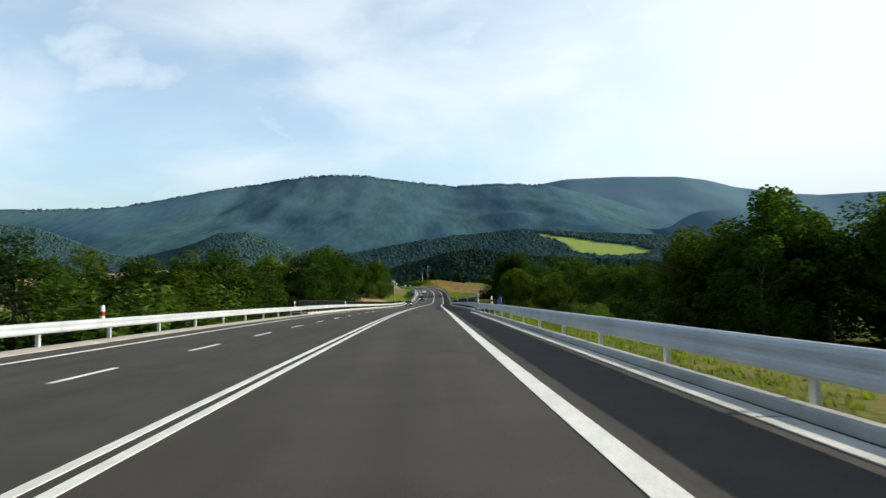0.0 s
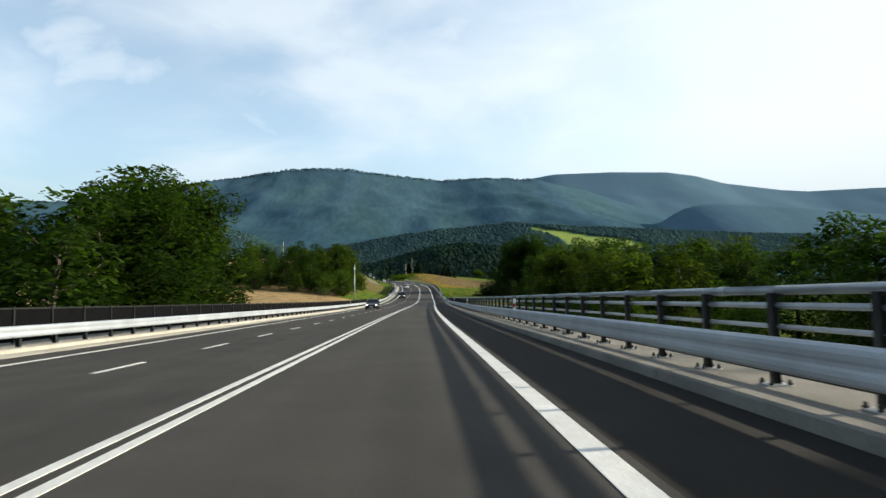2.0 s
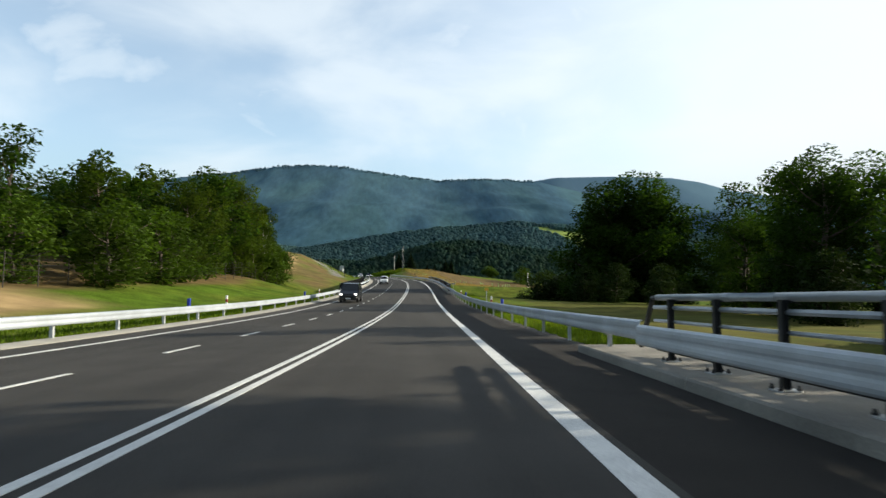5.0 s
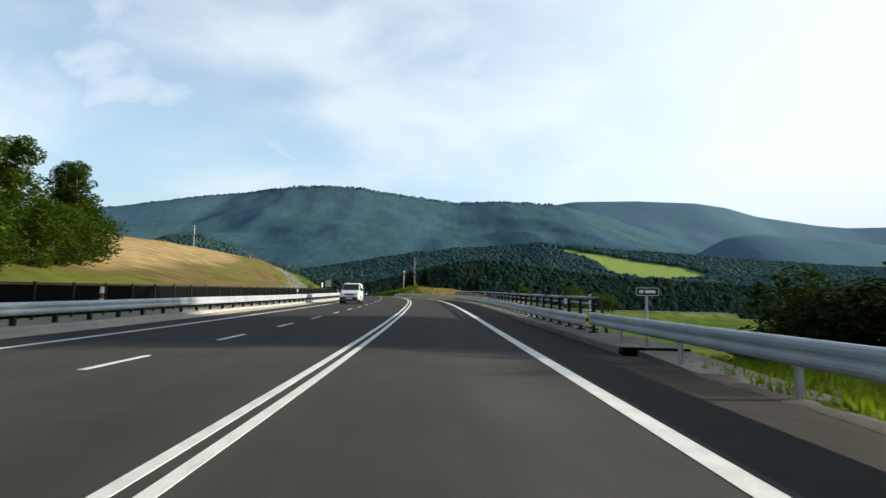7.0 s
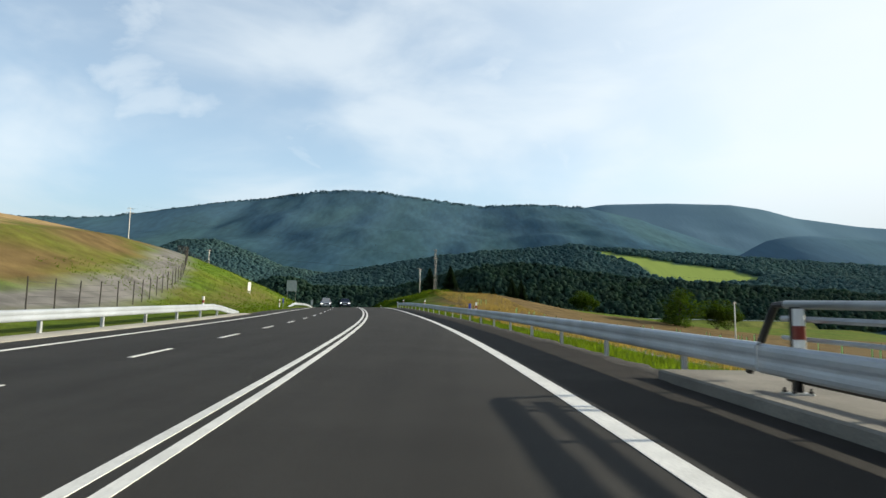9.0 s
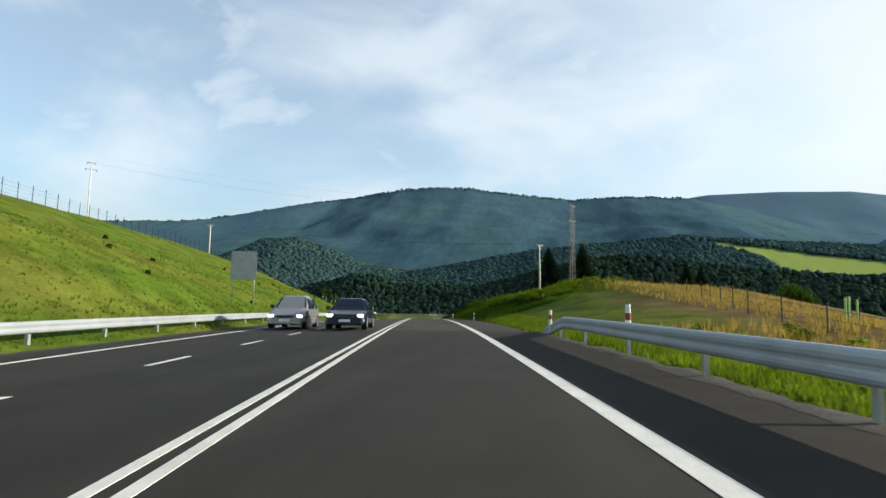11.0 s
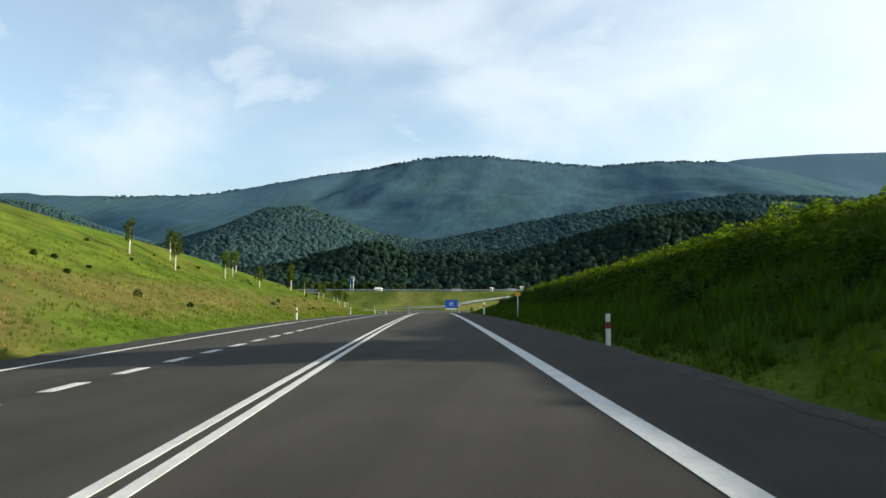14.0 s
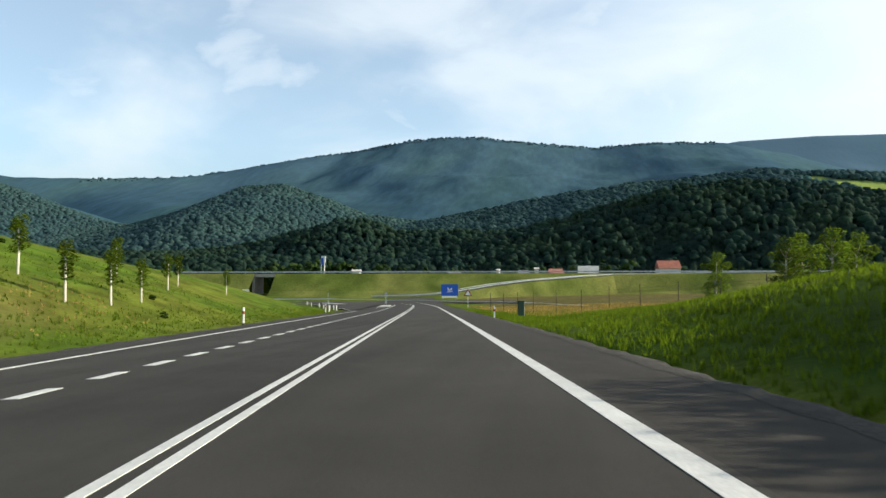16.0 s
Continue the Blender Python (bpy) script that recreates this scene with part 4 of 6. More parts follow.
def spruce_tree(seed, height, spread, label="dark green pointed spruce tree"):
    rng = random.Random(seed)
    t = thing("spruce", label, "spruce", group="spruces")
    trunk, crown = Shape(), Shape()
    trunk.tube(((0, 0, -.4), (0, 0, height * .5), (0, 0, height)), (.22, .13, .02), 7)
    tiers = int(height * 3.2)
    for i in range(tiers):
        u = i / tiers
        z = height * (.05 + .93 * u)
        reach = spread * (1 - u) ** .85 * rng.uniform(.8, 1.1) + .12
        n = max(8, int(24 * (1 - u) + 7))
        for j in range(n):
            a = 6.283 * (j + rng.uniform(-.3, .3)) / n + i
            rr = reach * rng.uniform(.7, 1.15)
            d = Vector((math.cos(a), math.sin(a), 0))
            for q in range(5):
                f0, f1 = q / 5, (q + 1.25) / 5
                p0 = d * rr * f0 + Vector((0, 0, z - .32 * rr * f0 + .10 * rr * f0 * f0))
                p1 = d * rr * f1 + Vector((0, 0, z - .32 * rr * f1 + .10 * rr * f1 * f1))
                w = Vector((-d.y, d.x, rng.uniform(-.3, .3))) * (.60 * (1.15 - .5 * f0) * (1 - .45 * u))
                dn = Vector((rng.uniform(-.1, .1), rng.uniform(-.1, .1), -.30))
                k = len(crown.v)
                crown.v += [tuple(p0), tuple(p0.lerp(p1, .5) + w + dn), tuple(p1), tuple(p0.lerp(p1, .5) - w + dn)]
                crown.f += [(k, k + 1, k + 2), (k, k + 2, k + 3)]
    part("trunk", trunk, BARK, t, smooth=True)
    part("crown", crown, NEEDLE, t)
    return t


def shrub(seed, size, leaf, label="leafy dark green roadside shrub", count=1500):
    rng = random.Random(seed)
    t = thing("shrub", label, "shrub", group="shrubs")
    crown = Shape()
    for i in range(7):
        a = i * .9 + rng.uniform(-.3, .3)
        tip = Vector((math.cos(a) * size * .55, math.sin(a) * size * .55, size * rng.uniform(.6, 1.1)))
        part("stem", Shape().tube([(0, 0, -.2), tip * .5 + Vector((0, 0, .1)), tip], [.04, .025, .008], 5), BARK, t)
        leaf_cloud(crown, rng, tip, size * rng.uniform(.3, .5), count // 8, .10 + .03 * size)
    leaf_cloud(crown, rng, (0, 0, size * .55), size * .55, count // 5, .10 + .03 * size)
    part("crown", crown, leaf, t)
    return t


YOUNG = leafy("young_leaves", (0.090, 0.128, 0.016), glow=0.45, hue_shift=(1.6, 1.7, 0.5))


def sapling(seed, height, label="young planted tree with a pale limed trunk"):
    rng = random.Random(seed)
    t = thing("young_tree", label, "young tree", group="young trees on the bank")
    tr, cr = Shape(), Shape()
    tr.tube(((0, 0, -.2), (.02, 0, height * .5), (0, .03, height * .8)), (.075, .06, .03), 7)
    for i in range(7):
        z = height * (.48 + .08 * i)
        leaf_cloud(cr, rng, (rng.uniform(-.22, .22), rng.uniform(-.22, .22), z), height * rng.uniform(.10, .15), 120, .10)
    part("trunk", tr, LIMED_TRUNK, t, smooth=True)
    part("crown", cr, YOUNG, t)
    return t


# models, each placed at its first spot and copied to the others
def plant(model, spots, size=1.0, base=1.0, seed=1, sink=.15, tops=False):
    """spots: (along, aside, height in metres, or with tops its height above the road)."""
    rng = random.Random(seed)
    first = True
    for s, d, h in spots:
        if tops:
            h = max(3.0, h - land(s, d))
        m = land_pose(s, d, rng.uniform(0, 360), h / base, sink)
        if first:
            model.matrix_basis = m
            first = False
        else:
            c = copy_thing(model, Matrix.Identity(4))
            c.matrix_basis = m


def grove(seed, n, s0, s1, d0, d1, h0, h1, lean=lambda s, d: 1.0):
    rng = random.Random(seed)
    out = []
    k = 0
    while len(out) < n and k < n * 30:
        k += 1
        s, d = rng.uniform(s0, s1), rng.uniform(d0, d1)
        if all((s - a) ** 2 + (d - b) ** 2 > 16 for a, b, _ in out):
            out.append((s, d, rng.uniform(h0, h1) * lean(s, d)))
    return out


WOODS = (grove(1, 15, 0, 66, -46, -20, 5.0, 6.8) + grove(14, 18, 66, 112, -44, -18, 6.8, 8.8) + grove(15, 13, 112, 136, -42, -20, 9.2, 12.2) + [(135, -20.5, 13.8), (132, -23, 13.6), (128, -21, 13.2)]       # far side, before the wheat
         + grove(2, 12, 238, 266, -62, -22, 12, 15) + grove(3, 17, 266, 296, -60, -25, 15.5, 19) + [(282, -67, 23)] + grove(16, 46, 262, 300, -165, -40, 11.0, 13.5)
         + grove(4, 24, 60, 128, 38, 80, 7.5, 9, lambda s, d: 1 + (d - 40) / 32) + [(84, 50, 16.5), (90, 54, 17), (96, 58, 17), (78, 47, 15.5), (104, 46, 13.8), (111, 50, 15), (99, 51, 14.5), (88, 44, 12)] + grove(5, 13, 132, 172, 26, 60, 7.5, 9.5) + grove(17, 14, 172, 205, 24, 60, 9.5, 12) + grove(19, 5, 246, 260, 52, 68, 15, 17.5)
         + [(221.5, 27, 11.2), (216, 27, 9)])
KINDS = [broad_tree(11, 16, 5.0, LEAF), broad_tree(12, 16, 4.4, LEAF_WARM, label="tall tree with a lighter yellowish green crown"),
         broad_tree(13, 16, 5.4, LEAF, bare=.05), broad_tree(14, 16, 3.9, LEAF_WARM, label="slender tree with a loose lighter green crown", leaves=5200),
         broad_tree(15, 16, 4.8, LEAF, bare=.12)]
for i, model in enumerate(KINDS):
    plant(model, [w for k, w in enumerate(WOODS) if (k * 7 + k // 5) % 5 == i], base=16.0, seed=i, tops=True)
FINE = broad_tree(17, 16, 4.6, LEAF, leaf_size=.20, leaves=14000, bare=.06)
plant(FINE, [(300, 34, 19.0), (300, 40, 22.3), (301, 45, 20), (303, 37, 19), (246, 37, 15.0), (252, 40, 15.6), (258, 43, 16.2), (249, 44, 15.5), (262, 38.5, 11), (268, 42, 12), (135, -18.5, 13.6), (131, -19.5, 13.9), (127, -18.5, 11.5)], base=16.0, seed=31, tops=True)
FINE2 = broad_tree(18, 16, 5.0, LEAF, leaf_size=.21, leaves=14000, bare=.04)
plant(FINE2, [(299, 58.5, 20), (301, 68, 19.5), (300, 33.5, 16), (299, 36.5, 20.5), (300, 42.5, 21.3), (133, -22, 14.2), (123, -21, 11)], base=16.0, seed=32, tops=True)
SUNNY = broad_tree(19, 16, 4.4, LEAF_WARM, leaf_size=.20, leaves=13000, bare=.03, label="tall sunlit tree with a yellowish green crown")
plant(SUNNY, [(280, -24, 17.6), (291, -28, 18), (286, -27, 18.6), (276, -28, 17), (270, -24.5, 14.5), (284, -22.5, 11), (262, -23.5, 13.5), (297, -25.5, 12.5), (166, 26, 9.5), (186, 25, 11)], base=16.0, seed=33, tops=True)
# the row that edges the wood on the far side of the second bridge
BIRCH = broad_tree(21, 14, 3.0, leafy("birch_leaves", (0.058, 0.090, 0.015), glow=0.3, hue_shift=(1.25, 1.5, 0.5)), leaf_size=.22, bark=BIRCH_BARK, leaves=8000, slim=.9, label="birch with light green leaves and pale bark")
BIRCH_PALE = broad_tree(22, 14, 3.2, leafy("pale_birch_leaves", (0.105, 0.150, 0.026), glow=0.55, hue_shift=(1.2, 1.3, 0.6)), leaf_size=.24, bark=BIRCH_BARK, leaves=6000, slim=.9, label="young birch with pale green sunlit leaves")
plant(BIRCH, [(293.3, -23.2, 10.8), (328.2, -31.5, 8.8), (301, -27, 13.5), (306, -31, 12.5), (296, -24, 13), (312, -33, 11), (327, -30, 9.0), (322, -33, 9.5), (331, -33, 8.0), (318, -29, 9.6)], base=14.0, seed=5)
plant(BIRCH_PALE, [(687, 50, 10), (690, 56, 11), (684, 46, 9), (694, 62, 11), (688, 68, 10), (700, 45, 8.5)], base=14.0, seed=5)
SPRUCE = spruce_tree(31, 12, 4.5)
plant(SPRUCE, [(550.8, 28.4, 15.8), (550.5, 35.4, 16.6), (542.2, 43.5, 9.3), (547, 49.3, 9.8), (546.7, 55.8, 12.7), (548, 59.5, 12.2), (534, 60.3, 6.2), (512, 93, 5.2)], base=12.0, seed=6, tops=True)
BUSH = shrub(41, 3.0, HEDGE, count=2600)
plant(BUSH, [(30, 10.3, .9), (33, 11, 1.1), (37, 11.6, 1.2), (27, 9.9, .8), (300, 20, 2.6), (296, 19, 2.4), (291, 17.5, 2.0), (564, 88, 5.5), (566, 92, 5), (493, 94, 5.5), (497, 100, 5), (326, 36, 4), (50, -17, 4.5), (35, -16, 4), (20, -16, 4), (288, -22, 4), (303, -24, 4)], base=3.0, seed=7)
LOW = broad_tree(61, 7, 3.2, HEDGE, leaf_size=.22, leaves=3800, bare=.0, label="low dense bushy tree at the edge of a wood")
plant(LOW, [(q, e, 5.5 + (i * 37 % 10) * .2) for i, (q, e) in enumerate((257 + (k * 5 % 7), -46 - k * 4.6) for k in range(26))] + [(322, -27, 5), (326, -28, 5.5), (330.5, -30.5, 5), (318, -26.5, 5), (314, -25.5, 5), (306, -24, 5.5), (234, -24, 6), (238, -20, 6), (243, -22, 7), (249, -21, 7), (255, -22, 7), (262, -24, 7), (268, -25, 7), (275, -26, 7), (282, -26, 7), (236, -32, 7), (236, -42, 7), (238, -52, 7), (293, -21, 5), (298, -22, 5.5), (311, -27, 5), (134, -17, 6), (130, -18, 6), (126, -18, 6), (118, -17, 6), (108, -18, 5), (96, -17, 5), (84, -18, 6), (72, -19, 5), (92, 30, 8), (104, 33, 8), (116, 31, 8), (80, 34, 8), (128, 29, 7), (140, 24, 7), (155, 22, 7), (170, 20, 7), (185, 19, 7), (200, 20, 6)], base=7.0, seed=9)
plant(copy_thing(LOW, Matrix.Identity(4)), [(486, 79, 10.6)], base=7.0, seed=3, sink=1.3)
# same bushy tree with leaf colour darkened to stand for the wood's shade
SHADY = broad_tree(62, 7, 3.2, leafy("shade_toned_leaves", (0.018, 0.034, 0.009), glow=0.2), leaf_size=.2, leaves=5200, bare=.0, label="low dense bushy tree, its leaf colour darkened for shade")
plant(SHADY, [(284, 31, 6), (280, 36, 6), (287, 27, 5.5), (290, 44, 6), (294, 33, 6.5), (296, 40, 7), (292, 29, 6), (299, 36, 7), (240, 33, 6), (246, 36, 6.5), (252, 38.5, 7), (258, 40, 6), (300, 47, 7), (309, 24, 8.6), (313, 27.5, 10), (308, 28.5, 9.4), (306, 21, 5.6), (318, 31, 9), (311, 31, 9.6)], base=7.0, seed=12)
SMALL = sapling(51, 3.2)
plant(SMALL, [(590, -20.5, 3.3), (588, -23.5, 3.0), (602, -20.3, 3.0), (597, -24, 3.2), (611, -22.5, 3.1), (612, -19.5, 2.6), (632, -20.4, 4.0), (640, -17.6, 2.9),
              (633, -18.5, 2.8), (637, -13.6, 2.7), (640, -13.2, 2.7), (644, -13.6, 2.4), (652, -19, 2.8), (655, -16.8, 2.6), (661, -18.5, 2.6), (667, -16.5, 2.4), (623, -26, 3.0)], base=3.2, seed=8)

# ---------------------------------------------------------------- woods on the far hills (too many to count)
rng = random.Random(77)
far_woods, mid_woods = Shape(), Shape()
ICO_V = [Vector(v).normalized() for v in ((0, -.53, .85), (0, .53, .85), (0, -.53, -.85), (0, .53, -.85), (.85, 0, .53), (.85, 0, -.53), (-.85, 0, .53), (-.85, 0, -.53), (.53, .85, 0), (-.53, .85, 0), (.53, -.85, 0), (-.53, -.85, 0))]
ICO_F = ((0, 4, 1), (0, 1, 6), (0, 10, 4), (0, 6, 11), (0, 11, 10), (1, 4, 8), (1, 9, 6), (1, 8, 9), (2, 3, 5), (2, 7, 3), (2, 5, 10), (2, 11, 7), (2, 10, 11), (3, 8, 5), (3, 7, 9), (3, 9, 8), (4, 5, 8), (4, 10, 5), (6, 9, 7), (6, 7, 11))


def crown_lump(sh, p, w, h, rise=.45, round_=.6):
    k = len(sh.v)
    a = rng.uniform(0, 6.28)
    c, s_ = math.cos(a), math.sin(a)
    for v in ICO_V:
        j = rng.uniform(.75, 1.2)
        sh.v.append((p[0] + (v.x * c - v.y * s_) * w * j, p[1] + (v.x * s_ + v.y * c) * w * j, p[2] + h * rise + v.z * h * round_ * j))
    sh.f += [(k + a_, k + b_, k + c_) for a_, b_, c_ in ICO_F]


def small_crown(sh, x, y, z, w, h, tip=.5):
    """A crown seen from far off: five sides, a shoulder and a top, blunt or pointed."""
    k = len(sh.v)
    a = rng.uniform(0, 6.28)
    for u, q in ((0.0, .85), (.62 - .3 * tip, 1.0 - .25 * tip)):
        for m_ in range(5):
            r = w * q * rng.uniform(.75, 1.25)
            sh.v.append((x + math.cos(a + m_ * 1.2566 + u) * r, y + math.sin(a + m_ * 1.2566 + u) * r, z + h * u * rng.uniform(.85, 1.15)))
    sh.v.append((x + rng.uniform(-.25, .25) * w, y + rng.uniform(-.25, .25) * w, z + h))
    for m_ in range(5):
        n_ = (m_ + 1) % 5
        sh.f += [(k + m_, k + n_, k + 5 + n_, k + 5 + m_), (k + 5 + m_, k + 5 + n_, k + 10)]


def wooded(x, y):
    if not (-320 - (y - 880) * 1.35 < x < 420 + (y - 880) * 1.9):
        return None
    p = hill_parts(x, y)
    h = max(p)
    return None if h < VALLEY + 4 or inside(FIELD, x, y) or max(p[0], p[1], p[6]) >= h else h


def canopy(sh, x0, x1, y0, y1, step, rise):
    """The closed roof of crowns: one bumpy sheet over the slope."""
    nx_, ny_ = int((x1 - x0) / step), int((y1 - y0) / step)
    idx = {}
    for j in range(ny_ + 1):
        for i in range(nx_ + 1):
            x, y = x0 + (i + rng.uniform(-.3, .3)) * step, y0 + (j + rng.uniform(-.3, .3)) * step
            h = wooded(x, y)
            if h is None:
                continue
            b = noise.noise(Vector((x * .11, y * .11, 0))) * 2.5 + noise.noise(Vector((x * .26, y * .26, 3))) * 1.5 + noise.noise(Vector((x * .03, y * .03, 8))) * 2.2
            idx[i, j] = len(sh.v)
            sh.v.append((x, y, h + rise + b))
    for j in range(ny_):
        for i in range(nx_):
            q = [idx.get(k) for k in ((i, j), (i + 1, j), (i + 1, j + 1), (i, j + 1))]
            if None not in q:
                sh.f.append(tuple(q))


hill_woods = Shape()
canopy(far_woods, -420, 780, 905, 1090, 5.0, 2.5)
canopy(hill_woods, -1150, 1400, 1085, 1500, 8.0, 3.0)
for _ in range(46000):
    x, y = rng.uniform(-1150, 1250), rng.uniform(1085, 1500)
    h = wooded(x, y)
    if h is None:
        continue
    sc = rng.uniform(.75, 1.15) * (1 + .25 * noise.noise(Vector((x * .02, y * .02, 4.0))))
    small_crown(hill_woods, x, y, h + .3, 4.6 * sc, 6.8 * sc, .8 if rng.random() < .15 else rng.uniform(0, .4))
for _ in range(12500):
    x, y = rng.uniform(-400, 700), rng.uniform(905, 1090)
    h = wooded(x, y)
    if h is None:
        continue
    sc = rng.uniform(.55, 1.0) * (1 + .3 * noise.noise(Vector((x * .02, y * .02, 4.0))))
    if rng.random() < .08:
        small_crown(far_woods, x, y, h, 2.4 * sc, 10.5 * sc, 1.0)
        continue
    for k, (r, z, w_) in enumerate(((0, 4.6, 3.2), (1.9, 3.0, 2.7), (2.1, 2.4, 2.5))):
        a = rng.uniform(0, 6.28)
        crown_lump(far_woods, (x + math.cos(a) * r * sc, y + math.sin(a) * r * sc, h + z * sc), w_ * sc, 4.4 * sc, .3, .62)
# aerial haze is put into both crown colours, stronger on the hillsides
WOOD_FAR = leafy("hazed_far_crowns", (0.058, 0.120, 0.104), glow=.8, obj_vary=0, island=.14, second=(0.088, 0.156, 0.106), second_scale=.03, hue_shift=(1.0, 1.0, 1.0))
WOOD_HILL = leafy("hazed_hill_crowns", (0.114, 0.222, 0.242), glow=.75, obj_vary=0, island=.06, second=(0.136, 0.248, 0.242), second_scale=.010, hue_shift=(1.0, 1.0, 1.0))
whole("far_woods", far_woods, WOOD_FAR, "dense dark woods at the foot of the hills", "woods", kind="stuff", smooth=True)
whole("hill_woods", hill_woods, WOOD_HILL, "dense woods on the hillsides, blue haze put into their colour", "woods", kind="stuff", smooth=True)
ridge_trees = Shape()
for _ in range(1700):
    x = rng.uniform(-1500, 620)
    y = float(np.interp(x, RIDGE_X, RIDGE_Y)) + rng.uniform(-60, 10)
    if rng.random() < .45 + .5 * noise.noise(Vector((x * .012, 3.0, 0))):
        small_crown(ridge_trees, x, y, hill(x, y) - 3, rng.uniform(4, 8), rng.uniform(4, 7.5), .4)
# crown colour takes on the pale blue haze painted on the mountain
whole("ridge_trees", ridge_trees, leafy("hazed_ridge_crowns", (0.085, 0.155, 0.185), glow=.6, obj_vary=0, island=.10, hue_shift=(1.0, 1.0, 1.0)), "uneven treetops along the mountain ridge", "trees", kind="stuff", smooth=True)
WOOD_LIGHT = leafy("valley_crowns", (0.044, 0.080, 0.026), glow=.55, obj_vary=0, island=.35)
VALLEY_SPOTS = [(-158, 13.4, 6), (-152, 15, 6.5), (-147, 12.6, 5), (-141, 13, 5), (-134, 13.2, 6), (-128, 9.6, 4), (-116, 9.8, 4.4), (-111.5, 10.2, 4), (-105, 9.2, 3), (-22, 9.6, 3.4), (-7.8, 13.2, 2.2), (-170, 12.4, 6), (-5, 9, 4), (4, 11, 5)]
VALLEY_SPOTS += [(rng.uniform(-330, 250), rng.uniform(6.5, 9.5), rng.uniform(2.4, 4.6)) for _ in range(70)]
for x, top_, w_ in VALLEY_SPOTS:
    y = 895 + rng.uniform(0, 12)
    for k in range(26):
        v = Vector((rng.gauss(0, 1), rng.gauss(0, 1), rng.gauss(0, 1))).normalized() * rng.uniform(.45, .85)
        half = (top_ + 5) / 2
        crown_lump(mid_woods, (x + v.x * w_, y + v.y * w_, top_ - half + v.z * half * .95 - w_ * .1), w_ * .30, w_ * .42, 0, .6)
whole("valley_trees", mid_woods, WOOD_LIGHT, "row of lighter green trees along the valley floor", "trees", kind="stuff")

# ---------------------------------------------------------------- posts, signs and poles


def delineator(m, ground=True):
    """White marker post with a red band; on a barrier only its upper part."""
    t = thing("marker_post", "white plastic marker post with a red band" if ground else "white and red marker on the guardrail", "marker post", m, group="marker posts")
    if ground:
        part("foot", Shape().box(0, 0, .03, .11, .13, .22, bevel=.025), BLACK_PLASTIC, t)
        part("body", Shape().box(0, 0, .40, .11, .13, .52, bevel=.025), WHITE_PLASTIC, t)
    else:
        part("body", Shape().box(0, 0, .72, .11, .13, .12, bevel=.025), WHITE_PLASTIC, t)
    z0 = .66 if ground else .78
    part("red_band", Shape().box(0, 0, z0 + .085, .114, .134, .17, bevel=.025), RED_REFLECT, t, "dark red reflector band")
    part("cap", Shape().box(0, 0, z0 + .275, .11, .13, .21, bevel=.025, taper=.92), WHITE_PLASTIC, t)
    return t


def blue_post(m):
    t = thing("blue_post", "short blue plastic post beside the guardrail", "post", m, group="blue posts")
    part("body", Shape().box(0, 0, .87, .17, .12, .54, bevel=.03), BLUE_PLASTIC, t)
    part("cap", Shape().box(0, 0, 1.155, .18, .13, .03, bevel=.03, taper=.8), BLUE_PLASTIC, t)
    part("stem", Shape().box(0, 0, .33, .06, .06, .70), GALV_POST, t)
    return t


for s in (41, 73, 104.3, 134, 164, 194):
    delineator(stand(s, 6.50 if s < 58 else 6.54, .06), False)
for s in (234, 264, 386, 416, 440):
    delineator(stand(s, 6.60, .05), False)
for s in (295, 326, 356.6):
    delineator(stand(s, 6.54, .08), False)
for s in (40.2, 69.5, 130.6, 322.8):
    blue_post(stand(s, 6.98, 0))
for s in (230.5, 260, 390):
    blue_post(stand(s, 6.85, -.06))
for s in (22, 52, 81, 172, 200, 230, 262, 292, 322, 352, 385):
    delineator(stand(s, -9.15, .06), False)
for s in (225.5, 256):
    blue_post(stand(s, -9.6, -.05))
for s, d in ((421, -9.4), (550.5, -8.5), (583.2, -8.4), (614, -8.6), (646, -8.7), (678, -9.2), (449.5, 6.6), (486, 6.45), (520, 6.45), (552.6, 6.45), (652.5, 6.5)):
    delineator(Matrix.Translation(on_land(s, d)) @ Matrix.Rotation(-axis(s)[3], 4, "Z"))
delineator(stand(511, -9.2, .06), False)
delineator(stand(581.8, 5.62, .0))
bp = blue_post(Matrix.Translation(on_land(424, -9.3)) @ Matrix.Rotation(-axis(424)[3], 4, "Z"))


def sign(name, label, s, d, width, height, top, face, back=False, poles=1, base=None, border=None, bars=()):
    """A flat sign on round poles; top: its upper edge above the ground."""
    t = thing(name, label, "sign", Matrix.Translation(on_land(s, d) if base is None else at(s, d, base)) @ Matrix.Rotation(-axis(s)[3], 4, "Z"))
    xs = (0,) if poles == 1 else (-width * .42, width * .42)
    for x in xs:
        part("pole", Shape().tube(((x, .06, -.3), (x, .06, top - .05)), .038 if width < 2 else .06, 8), GALV_POST, t, smooth=True)
    p = part("panel", Shape().box(0, 0, top - height / 2, width, .03, height), face, t)
    if border:
        for x, z, w_, h_ in ((0, height / 2 - .012, width - .01, .012), (0, -height / 2 + .012, width - .01, .012), (-width / 2 + .012, 0, .012, height - .04), (width / 2 - .012, 0, .012, height - .04)):
            part("border", Shape().box(x, -.018, top - height / 2 + z, w_, .006, h_), border, p)
    for x, z, w_, h_ in bars:
        part("bar", Shape().box(x * width, -.018, top - height / 2 + z * height, w_ * width, .006, h_ * height), SIGN_WHITE, p)
    if back:
        for z in (.28, -.28):
            part("rail", Shape().box(0, -.035, top - height / 2 + z * height, width * .96, .03, .05), GALV_POST, p)
    return t


